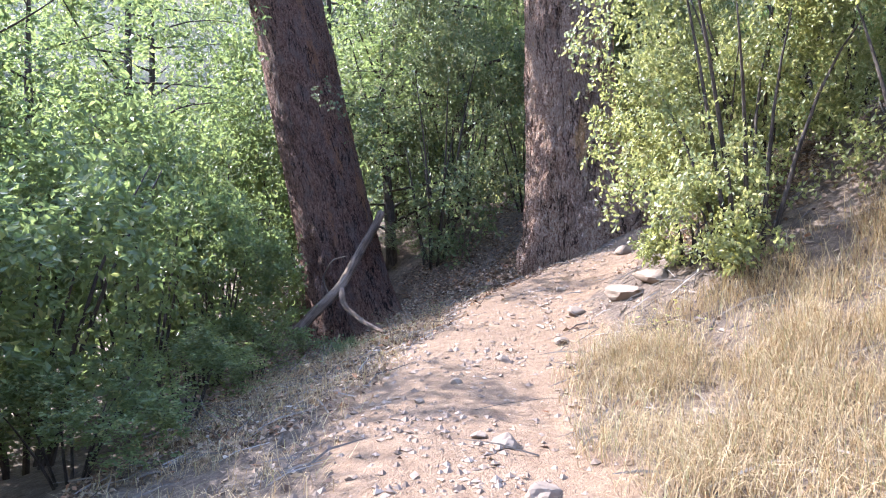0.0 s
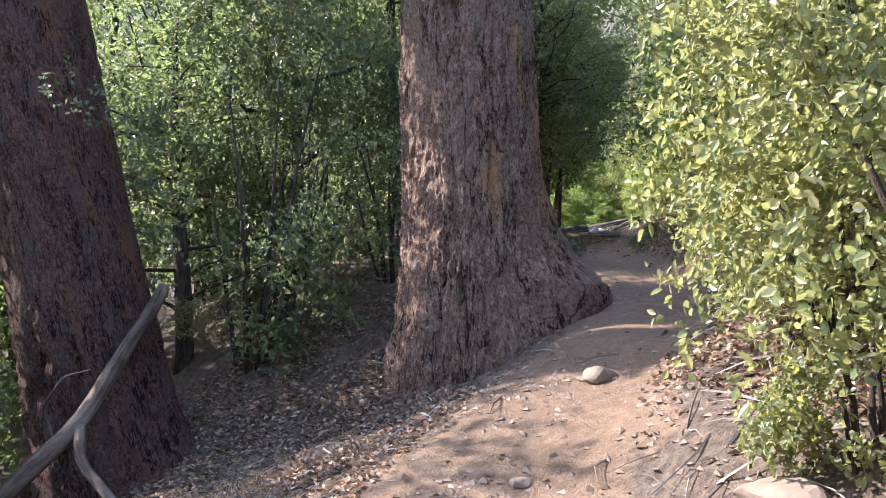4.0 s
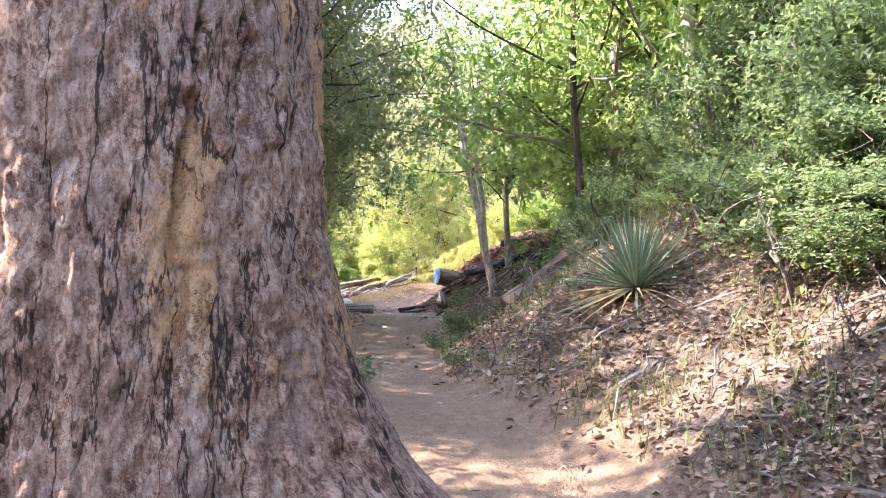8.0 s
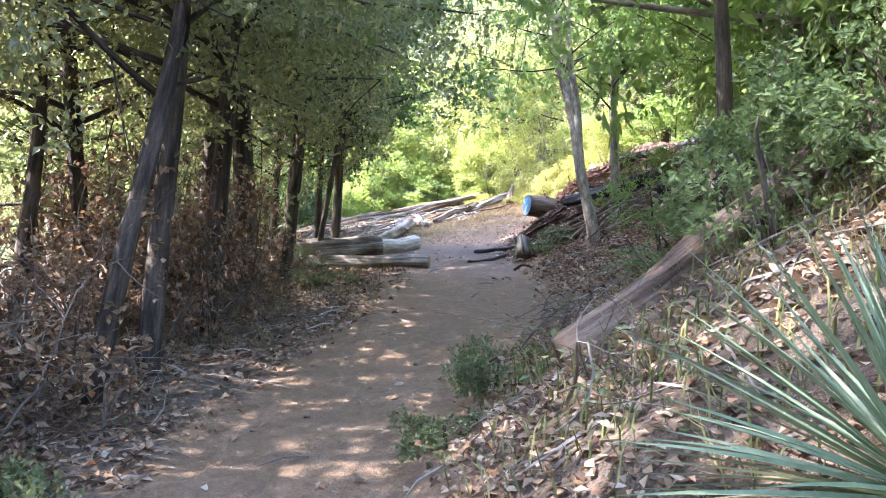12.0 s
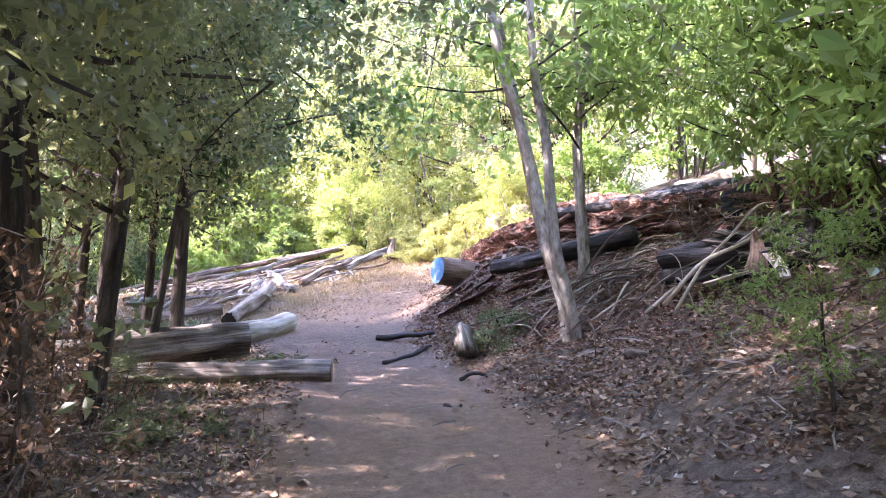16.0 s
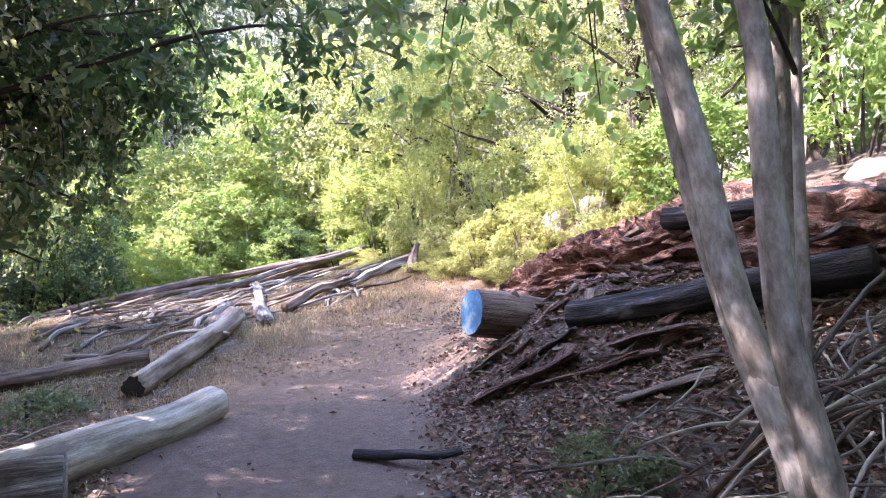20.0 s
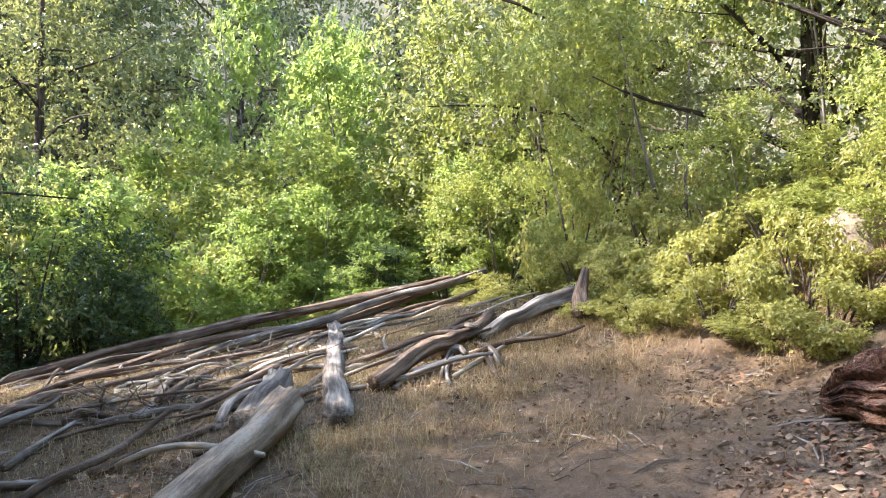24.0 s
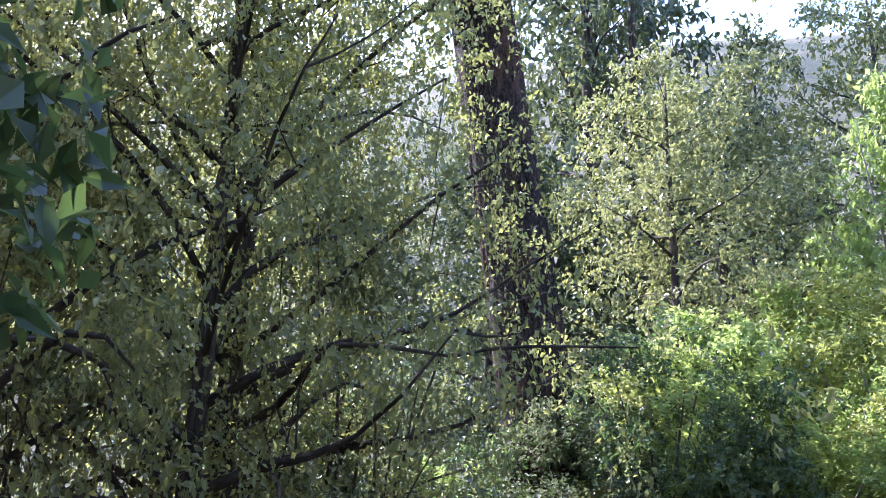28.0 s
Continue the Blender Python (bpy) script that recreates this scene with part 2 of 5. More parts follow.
    h = lin(scale_tone, .9, lin(split, 1.5, lin(crack, .8, lin(small, 1.3, lin(mid, 1.2, lin(fine, .3, 0.0))))))
    bump(nt, b, h, 1.0, .07)
    return m


def leaf_material(name, stops, glow, share=.35, rough=.45, patch=None):
    """A leaf that the sun shines through; every leaf has its own shade."""
    m, nt, b = material(name, rough)
    b.inputs["Specular IOR Level"].default_value = .5
    g = node(nt, "ShaderNodeNewGeometry")
    col = ramp(nt, g.outputs["Random Per Island"], stops)
    if patch:
        pos = noise_of(nt, g.outputs["Position"], 1.3, 2, .5)
        col = mixc(nt, ramp(nt, pos, [(.45, (0, 0, 0)), (.68, (.8, .8, .8))]), col, patch)
    nt.links.new(col, b.inputs["Base Color"])
    t = node(nt, "ShaderNodeBsdfTranslucent", {"Color": mixc(nt, .6, col, glow)})
    mix = node(nt, "ShaderNodeMixShader", {0: share, 1: b.outputs[0], 2: t.outputs[0]})
    nt.links.new(mix.outputs[0], nt.nodes["Material Output"].inputs[0])
    return m


def plain_material(name, a, c, scale=6, rough=.85, relief=.004):
    m, nt, b = material(name, rough)
    p = node(nt, "ShaderNodeTexCoord").outputs["Object"]
    n = noise_of(nt, p, scale, 6, .65)
    nt.links.new(ramp(nt, n, [(.3, a), (.7, c)]), b.inputs["Base Color"])
    bump(nt, b, noise_of(nt, p, scale * 5, 5, .7), .8, relief)
    return m


def island_material(name, stops, rough=.85, share=0.0):
    m, nt, b = material(name, rough)
    g = node(nt, "ShaderNodeNewGeometry")
    col = ramp(nt, g.outputs["Random Per Island"], stops)
    col = mixc(nt, .5, col, ramp(nt, noise_of(nt, g.outputs["Position"], 40, 3), [(.3, (.4, .4, .4)), (.7, (1, 1, 1))]), "MULTIPLY")
    nt.links.new(col, b.inputs["Base Color"])
    if share:
        t = node(nt, "ShaderNodeBsdfTranslucent", {"Color": col})
        mix = node(nt, "ShaderNodeMixShader", {0: share, 1: b.outputs[0], 2: t.outputs[0]})
        nt.links.new(mix.outputs[0], nt.nodes["Material Output"].inputs[0])
    return m


def ground_material():
    m, nt, b = material("earth", .95)
    p = node(nt, "ShaderNodeNewGeometry").outputs["Position"]
    path = node(nt, "ShaderNodeAttribute", attribute_name="path").outputs["Fac"]
    red = node(nt, "ShaderNodeAttribute", attribute_name="red").outputs["Fac"]
    straw = node(nt, "ShaderNodeAttribute", attribute_name="straw").outputs["Fac"]
    wild = node(nt, "ShaderNodeAttribute", attribute_name="wild").outputs["Fac"]
    n1, n2, n3 = noise_of(nt, p, 1.6, 4), noise_of(nt, p, 14, 6, .7), noise_of(nt, p, 70, 3, .7)
    dirt = ramp(nt, n2, [(.3, (.19, .115, .07)), (.5, (.285, .185, .118)), (.7, (.385, .265, .175))])
    dirt = mixc(nt, ramp(nt, n1, [(.35, (0, 0, 0)), (.65, (.6, .6, .6))]), dirt, (.24, .155, .10))
    rust = ramp(nt, n2, [(.3, (.20, .13, .105)), (.7, (.31, .22, .18))])
    dirt = mixc(nt, red, dirt, rust)
    duff = ramp(nt, n2, [(.3, (.085, .06, .045)), (.5, (.16, .115, .085)), (.72, (.27, .20, .145))])
    edge = node(nt, "ShaderNodeMath", {0: path, 1: node(nt, "ShaderNodeMath", {0: n2, 1: .5}, operation="SUBTRACT").outputs[0]}, operation="ADD").outputs[0]
    col = mixc(nt, ramp(nt, edge, [(.35, (0, 0, 0)), (.65, (1, 1, 1))]), duff, dirt)
    brush = ramp(nt, noise_of(nt, p, .035, 8, .62), [(.4, (.055, .06, .032)), (.52, (.10, .09, .05)), (.64, (.16, .125, .08))])
    col = mixc(nt, straw, col, ramp(nt, n2, [(.3, (.085, .054, .034)), (.5, (.17, .112, .068)), (.7, (.27, .19, .115))]))
    col = mixc(nt, wild, col, brush)
    col = mixc(nt, .6, col, ramp(nt, n3, [(.3, (.45, .45, .45)), (.65, (1, 1, 1))]), "MULTIPLY")
    nt.links.new(col, b.inputs["Base Color"])
    bump(nt, b, node(nt, "ShaderNodeMath", {0: n2, 1: n3}, operation="ADD").outputs[0], 1.0, .035)
    return m


M_EARTH = ground_material()
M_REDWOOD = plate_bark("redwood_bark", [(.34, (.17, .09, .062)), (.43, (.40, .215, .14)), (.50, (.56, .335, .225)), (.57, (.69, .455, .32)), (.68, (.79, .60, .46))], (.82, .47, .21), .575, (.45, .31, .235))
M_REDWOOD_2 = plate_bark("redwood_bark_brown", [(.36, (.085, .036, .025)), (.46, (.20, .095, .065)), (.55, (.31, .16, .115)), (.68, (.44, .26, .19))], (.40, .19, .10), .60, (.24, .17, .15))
M_BURNT = plate_bark("burnt_bark", [(.36, (.02, .014, .012)), (.47, (.075, .05, .042)), (.56, (.16, .105, .085)), (.68, (.28, .19, .15))], (.28, .15, .10), .58, (.06, .045, .04))
M_ALDER = bark_material("alder_bark", [(.3, (.15, .122, .10)), (.48, (.32, .27, .225)), (.62, (.46, .40, .345)), (.8, (.62, .56, .50))], (.22, .16, .12), stretch=(1, 1, .5), scale=14, patch_at=.6, relief=.003)
M_DARKBARK = bark_material("dark_bark", [(.3, (.03, .022, .018)), (.5, (.08, .06, .05)), (.7, (.16, .125, .10))], (.20, .18, .15), scale=26, patch_at=.66)
M_GREYWOOD = bark_material("weathered_wood", [(.3, (.08, .062, .052)), (.48, (.20, .165, .14)), (.62, (.33, .285, .25)), (.8, (.50, .45, .40))], (.16, .11, .08), stretch=(1, 1, .06), scale=34, patch_at=.64, relief=.006)
M_PALEWOOD = bark_material("pale_wood", [(.3, (.27, .225, .18)), (.5, (.48, .41, .33)), (.7, (.66, .58, .48))], (.34, .25, .18), stretch=(1, 1, .08), scale=26, patch_at=.66, relief=.003)
M_TANWOOD = bark_material("tan_wood", [(.3, (.15, .11, .08)), (.5, (.29, .22, .165)), (.7, (.44, .36, .28))], (.16, .11, .08), stretch=(1, 1, .08), scale=28, patch_at=.62, relief=.004)
M_BROWNWOOD = bark_material("brown_wood", [(.3, (.07, .045, .032)), (.5, (.17, .115, .085)), (.7, (.30, .215, .165))], (.34, .28, .23), stretch=(1, 1, .08), scale=30, patch_at=.64, relief=.01)
M_CHAR = bark_material("charred_wood", [(.3, (.012, .011, .011)), (.5, (.035, .03, .03)), (.72, (.13, .11, .11))], (.24, .23, .24), stretch=(1, 1, .08), scale=26, patch_at=.62, relief=.012)
M_ROT = bark_material("rotten_red_wood", [(.3, (.05, .024, .018)), (.43, (.17, .078, .055)), (.56, (.33, .17, .12)), (.75, (.52, .34, .26))], (.09, .065, .055), stretch=(1, 1, .3), scale=30, patch_at=.61, relief=.05)
M_CUT = plain_material("sawn_wood", (.30, .20, .12), (.48, .36, .25), 12)
M_ROCK = plain_material("tan_rock", (.15, .11, .082), (.27, .205, .155), 5, .9, .01)
M_GREYROCK = plain_material("pale_rock", (.085, .066, .053), (.18, .142, .115), 3, .9, .02)
M_TWIG = island_material("twig", [(0, (.07, .055, .045)), (.5, (.16, .13, .11)), (.85, (.28, .24, .21)), (1, (.42, .38, .34))])
M_LITTER = island_material("dry_leaves", [(0, (.08, .046, .03)), (.3, (.20, .125, .08)), (.6, (.33, .225, .15)), (.85, (.46, .35, .25)), (.95, (.38, .17, .085)), (1, (.58, .50, .41))], .8, .2)
M_STRAW = island_material("dry_grass", [(0, (.24, .155, .08)), (.5, (.42, .30, .16)), (.85, (.56, .44, .26)), (1, (.26, .26, .11))], .7, .3)
M_GREENGRASS = island_material("green_grass", [(0, (.08, .11, .03)), (.5, (.16, .18, .06)), (1, (.34, .31, .13))], .7, .3)
M_CHIPS = island_material("wood_chips", [(0, (.08, .035, .025)), (.4, (.22, .105, .072)), (.75, (.36, .20, .145)), (1, (.46, .36, .30))])
M_LAUREL = leaf_material("laurel_leaves", [(0, (.045, .068, .035)), (.5, (.085, .115, .055)), (.88, (.15, .18, .08)), (1, (.30, .26, .10))], (.42, .52, .17), .46)
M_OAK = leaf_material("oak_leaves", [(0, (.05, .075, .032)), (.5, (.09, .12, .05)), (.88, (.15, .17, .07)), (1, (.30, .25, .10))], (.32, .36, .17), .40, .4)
# lighter copies of the oak leaf: sunlight is put into these two colours
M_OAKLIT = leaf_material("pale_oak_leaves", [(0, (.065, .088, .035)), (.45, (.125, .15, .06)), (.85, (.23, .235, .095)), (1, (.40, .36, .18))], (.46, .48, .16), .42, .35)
M_OAKSUN = leaf_material("sunlit_oak_leaves", [(0, (.09, .115, .045)), (.45, (.185, .215, .08)), (.85, (.31, .31, .13)), (1, (.48, .43, .22))], (.54, .53, .18), .42, .35)
M_DARKLEAF = leaf_material("shade_leaves", [(0, (.075, .09, .05)), (.6, (.15, .17, .09)), (.92, (.25, .26, .12)), (1, (.48, .40, .09))], (.47, .49, .19), .42, .38)
M_NEAROAK = leaf_material("near_oak_leaves", [(0, (.08, .095, .055)), (.55, (.16, .18, .095)), (.9, (.27, .28, .13)), (1, (.54, .46, .10))], (.58, .60, .16), .44, .38)
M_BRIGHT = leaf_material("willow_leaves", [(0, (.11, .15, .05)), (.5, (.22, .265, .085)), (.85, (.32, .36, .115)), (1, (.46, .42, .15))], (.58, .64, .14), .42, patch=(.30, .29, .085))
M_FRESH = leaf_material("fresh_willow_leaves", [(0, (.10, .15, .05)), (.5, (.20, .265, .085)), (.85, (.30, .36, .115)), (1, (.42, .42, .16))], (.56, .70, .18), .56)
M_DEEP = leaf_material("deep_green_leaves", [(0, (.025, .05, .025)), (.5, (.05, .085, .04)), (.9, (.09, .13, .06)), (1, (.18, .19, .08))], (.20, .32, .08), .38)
M_MAPLE = leaf_material("maple_leaves", [(0, (.08, .14, .035)), (.6, (.14, .21, .05)), (1, (.24, .30, .075))], (.40, .54, .14), .48)
M_GREYGREEN = leaf_material("grey_green_leaves", [(0, (.055, .09, .042)), (.5, (.10, .145, .068)), (1, (.18, .22, .10))], (.34, .46, .15), .45, .7)
M_GOLD = leaf_material("yellowing_leaves", [(0, (.18, .20, .065)), (.5, (.29, .29, .095)), (1, (.46, .43, .17))], (.58, .56, .15), .54)
M_CONIFER = leaf_material("conifer_needles", [(0, (.03, .05, .025)), (.6, (.055, .08, .04)), (1, (.09, .11, .05))], (.16, .20, .06), .25, .6)
M_YUCCA = island_material("yucca_blade", [(0, (.11, .16, .10)), (.5, (.17, .23, .14)), (.9, (.25, .30, .18)), (1, (.40, .37, .24))], .5, .15)
M_RUSTLEAF = island_material("withered_leaves", [(0, (.10, .06, .04)), (.5, (.23, .145, .09)), (.9, (.38, .27, .18)), (1, (.38, .18, .08))], .8, .35)


# ---- building ----
def mesh_of(name, V, F, mat, flow=None, smooth=False):
    me = bpy.data.meshes.new(name)
    me.from_pydata(V, [], F)
    if flow is not None:
        a = me.attributes.new("flow", "FLOAT_VECTOR", "POINT")
        a.data.foreach_set("vector", np.asarray(flow, np.float32).ravel())
    me.materials.append(mat)
    if smooth:
        me.polygons.foreach_set("use_smooth", np.ones(len(me.polygons), bool))
    return me


def thing(name, x, y, z, label, category, group="", rz=0.0, kind=""):
    ob = new(name)
    ob.empty_display_size = .1
    ob.matrix_world = pose(x, y, z, 0, 0, rz)
    return tagged(ob, label, category, group, kind)


def piece(name, me, parent, label="", m=None):
    ob = new(name, me)
    ob.parent = parent
    if m is not None:
        ob.matrix_local = m
    if label:
        ob["label"] = label
    return ob


def tube(points, radii, sides=8, rough=0.0, seed=0, cap=True, oval=1.0, groove=0.0):
    """A limb or log along points: vertices, faces, and the bark's own coordinates."""
    P, R = np.asarray(points, float), np.asarray(radii, float)
    n = len(P)
    T = np.gradient(P, axis=0)
    T /= np.linalg.norm(T, axis=1)[:, None] + 1e-9
    up = np.array([0, 0, 1.]) if abs(T[0, 2]) < .9 else np.array([1., 0, 0])
    a = np.cross(T, up)
    a /= np.linalg.norm(a, axis=1)[:, None] + 1e-9
    b = np.cross(a, T)
    th = np.arange(sides) * 2 * np.pi / sides
    s = np.r_[0, np.cumsum(np.linalg.norm(np.diff(P, axis=0), axis=1))]
    rr = R[:, None] * np.ones((1, sides))
    if rough:
        uu = np.cos(th)[None] * 2.2 + 0 * s[:, None]
        vv = np.sin(th)[None] * 2.2 + s[:, None] * .9
        rr = rr * (1 + rough * lattice(uu + 9, vv + seed, 20 + seed) + rough * .6 * lattice(uu * 2.7, vv * 2.1 + 5, 31 + seed))
    if groove:
        k = sides / 3.0
        g = lattice((th * k / 2)[None] + .35 * lattice(th[None] * 3 + 0 * s[:, None], s[:, None] * 1.4 + 0 * th[None], 41 + seed), s[:, None] * .8 + 0 * th[None], 51 + seed)
        rr = rr * (1 - groove * np.exp(-(g / .25) ** 2))
    c = (np.cos(th)[None, :, None] * a[:, None] + oval * np.sin(th)[None, :, None] * b[:, None])
    V = (P[:, None] + rr[:, :, None] * c).reshape(-1, 3)
    fl = np.stack([np.cos(th)[None] * R[:, None], np.sin(th)[None] * R[:, None], s[:, None] + 0 * th[None]], 2).reshape(-1, 3) + seed * 1.7
    i, j = np.meshgrid(np.arange(n - 1), np.arange(sides), indexing="ij")
    j2 = (j + 1) % sides
    F = np.stack([i * sides + j, i * sides + j2, (i + 1) * sides + j2, (i + 1) * sides + j], 2).reshape(-1, 4).tolist()
    if cap:
        F.append(list(range(sides))[::-1])
        F.append([(n - 1) * sides + k for k in range(sides)])
    return V, F, fl


def join(bits):
    V, F, L, o = [], [], [], 0
    for v, f, l in bits:
        V.append(v)
        L.append(l)
        F += [[k + o for k in q] for q in f]
        o += len(v)
    return np.concatenate(V), F, np.concatenate(L)


def bend(a, b, n=8, sag=0.0, wob=0.0, rng=None):
    a, b = np.array(a, float), np.array(b, float)
    u = np.linspace(0, 1, n)[:, None]
    p = a + (b - a) * u
    p[:, 2] += sag * 4 * (u * (1 - u))[:, 0]
    if wob and rng is not None:
        w = np.cumsum(rng.normal(0, 1, (n, 3)), 0)
        w -= u * w[-1] + (1 - u) * w[0]
        for _ in range(3):
            w[1:-1] = (w[:-2] + 2 * w[1:-1] + w[2:]) / 4
        p += wob * w / math.sqrt(n)
    return p


def unit(v):
    return v / (np.linalg.norm(v, axis=-1, keepdims=True) + 1e-9)


def leaves(C, D, L, W, rng, fold=.25, face=None, oval=False):
    """Pointed leaves at places C along D, of length L and half width W; face: the way that most of them turn."""
    n = len(C)
    D = unit(D)
    nrm = rng.normal(0, .5, (n, 3)) + [0, 0, 1] if face is None else rng.normal(0, .42, (n, 3)) + [0, 0, .45] + face
    side = unit(np.cross(D, unit(nrm)))
    up = np.cross(side, D)
    L, W = np.broadcast_to(L, n)[:, None], np.broadcast_to(W, n)[:, None]
    if oval:
        a, b = up * W * fold, up * W * fold * .6 - up * L * .05
        V = np.stack([C, C + D * L * .28 + side * W * .85 + a, C + D * L * .62 + side * W * .95 + b, C + D * L - up * L * .14, C + D * L * .62 - side * W * .95 + b, C + D * L * .28 - side * W * .85 + a], 1).reshape(-1, 3)
        k = np.arange(n)[:, None] * 6
        return V, np.concatenate([k + [0, 1, 2, 3], k + [0, 3, 4, 5]], 1).reshape(-1, 4)
    V = np.stack([C, C + D * L * .45 + side * W + up * W * fold, C + D * L - up * L * .12, C + D * L * .45 - side * W + up * W * fold], 1).reshape(-1, 3)
    return V, np.arange(4 * n).reshape(-1, 4)


def tufts(centres, out, radius, each, leaf, rng, droop=0.0, twigs=6, broad=1.0, oval=False):
    """Leaves on short twigs round each centre, leaning along out."""
    k = len(centres)
    c = np.repeat(np.arange(k), each)
    n = len(c)
    td = unit(rng.normal(0, .75, (k, twigs, 3)) + out[:, None] * .9 + [0, 0, .25 - droop])
    w = rng.integers(0, twigs, n)
    d = td[c, w]
    u = rng.uniform(.1, 1, n) ** .7
    rad = np.broadcast_to(radius, k)[c] * rng.uniform(.75, 1.15, k)[c]
    C = centres[c] + d * (u * rad)[:, None] + rng.normal(0, .05, (n, 3)) * rad[:, None]
    D = d * .5 + rng.normal(0, .7, (n, 3)) + [0, 0, -droop]
    return leaves(C, D, leaf * rng.uniform(.6, 1.25, n), leaf * broad * rng.uniform(.2, .34, n), rng, .25, unit(d * .5 + out[c]) * .8, oval)


def shell(n, rng, axes, inner=.45, lift=0.0):
    d = unit(rng.normal(0, 1, (n, 3)))
    d[:, 2] = np.where(d[:, 2] < -.85, -d[:, 2], d[:, 2])
    lump = 1 + .28 * lattice(d[:, 0] * 2.2 + 7, d[:, 1] * 2.2 + d[:, 2] * 1.9, int(rng.integers(1, 99)))
    r = rng.uniform(inner, 1, n) ** .6 * lump
    return d * r[:, None] * np.array(axes) + [0, 0, lift], d


def shrub(name, seed, axes, lift, clumps, each, leaf, tuft, leafmat, woodmat, label, category="shrub", stems=8, group="", droop=0.0, oval=False):
    """A shrub in local metres: stems from the ground and one leafy crown."""
    rng = np.random.default_rng(seed)
    ob = thing(name, 0, 0, 0, label, category, group)
    big, _ = shell(max(8, clumps // 12), rng, [a * .84 for a in axes], .74, lift)
    own = rng.integers(0, len(big), clumps)
    d = unit(rng.normal(0, 1, (clumps, 3)) + [0, 0, .25])
    c = big[own] + d * np.array(axes) * (.27 * rng.uniform(.45, 1, clumps) * rng.uniform(.7, 1.25, len(big))[own])[:, None]
    d = unit(d + .6 * unit(c - [0, 0, lift]))
    c[:, 2] = np.maximum(c[:, 2], .12)
    V, F = tufts(c, d, tuft, each, leaf, rng, droop, 6, 1.0, oval)
    piece("crown", mesh_of("crown", V, F, leafmat), ob)
    for i in range(stems):
        a = 2 * math.pi * i / stems + rng.uniform(-.4, .4)
        e = np.array([math.cos(a) * axes[0] * rng.uniform(.3, .8), math.sin(a) * axes[1] * rng.uniform(.3, .8), lift + axes[2] * rng.uniform(.0, .7)])
        p = bend((math.cos(a) * .12, math.sin(a) * .12, -.15), e, 6, .15, .12, rng)
        v, f, l = tube(p, np.linspace(.025, .006, 6), 5)
        piece("stem", mesh_of("stem", v, f, woodmat, l, True), ob)
    return ob


def tree(name, seed, tall, r, crown_at, spread, limbs, clumps, each, leaf, tuft, leafmat, woodmat, label, lean=(0, 0), group="", droop=0.0, category="tree", crook=.1, sides=10, twiggy=0, broad=1.0, oval=False):
    """A tree in local metres: tapered trunk, limbs, a crown of tufts round the limbs."""
    rng = np.random.default_rng(seed)
    ob = thing(name, 0, 0, 0, label, category, group)
    n = 14
    tp = bend((0, 0, -.3), (lean[0], lean[1], tall), n, 0, crook, rng)
    tr = r * (1 - .85 * np.linspace(0, 1, n) ** 1.1)
    tr[0] *= 1.35
    v, f, l = tube(tp, tr, sides, .1, seed % 50)
    piece("trunk", mesh_of("trunk", v, f, woodmat, l, True), ob)
    cc, dd = [], []
    for i in range(limbs):
        u = crown_at + (1 - crown_at) * (i + rng.uniform(0, .8)) / limbs
        k = u * (n - 1)
        i0 = min(int(k), n - 2)
        base = tp[i0] + (tp[i0 + 1] - tp[i0]) * (k - i0)
        a = i * 2.4 + rng.uniform(-.5, .5)
        reach = spread * (1.15 - .75 * max(0, (u - crown_at) / (1 - crown_at)) ** 1.5) * rng.uniform(.75, 1.1)
        tip = base + np.array([math.cos(a) * reach, math.sin(a) * reach, reach * rng.uniform(.05, .5)])
        p = bend(base, tip, 8, reach * .06, reach * .16, rng)
        v, f, l = tube(p, np.linspace(max(.012, r * .38 * (1.15 - u)), .006, 8), 5)
        limb = piece("limb", mesh_of("limb", v, f, woodmat, l, True), ob)
        m = max(2, clumps // limbs)
        w = rng.uniform(.3, 1.05, m)
        q = np.stack([np.interp(w, np.linspace(0, 1, 8), p[:, j]) for j in range(3)], 1) + rng.normal(0, 1, (m, 3)) * reach * .2
        cc.append(q)
        dd.append(unit(q - base))
        for j in range(twiggy):
            s0 = p[rng.integers(2, 8)]
            v, f, l = tube(bend(s0, s0 + unit(rng.normal(0, 1, 3) + [0, 0, .2]) * rng.uniform(.3, .9) * reach * .5, 5, 0, .1, rng), np.linspace(.008, .003, 5), 4)
            piece("twig", mesh_of("twig", v, f, woodmat, l), limb)
    V, F = tufts(np.concatenate(cc), np.concatenate(dd), tuft, each, leaf, rng, droop, 6, broad, oval)
    piece("crown", mesh_of("crown", V, F, leafmat), ob)
    return ob


def set_at(ob, x, y, s=1.0, rz=0.0, sz=None, sink=.05, tilt=(0, 0)):
    """Moves a thing made at the origin to its place on the ground."""
    ob.scale = (s, s, sz or s)
    ob.matrix_basis = pose(x, y, height(x, y) - sink, tilt[0], tilt[1], rz) @ Matrix.Diagonal((s, s, sz or s, 1))
    return ob


def plant(ob, spots):
    """The first spot takes the thing itself, the others take copies. A spot: x, y, scale, turn, height scale."""
    first = True
    for x, y, s, rz, sz in spots:
        if first:
            set_at(ob, x, y, s, rz, sz)
            first = False
        else:
            o = copy_thing(ob, Matrix.Identity(4))
            set_at(o, x, y, s, rz, sz)


# ---- the ground ----
def spaced(lo, a, b, hi, step):
    mid = np.arange(a, b + step / 2, step)
    grow = step * 1.22 ** np.arange(1, 60)
    left = a - np.cumsum(grow)
    right = b + np.cumsum(grow)
    return np.r_[left[left > lo][::-1], mid, right[right < hi]]


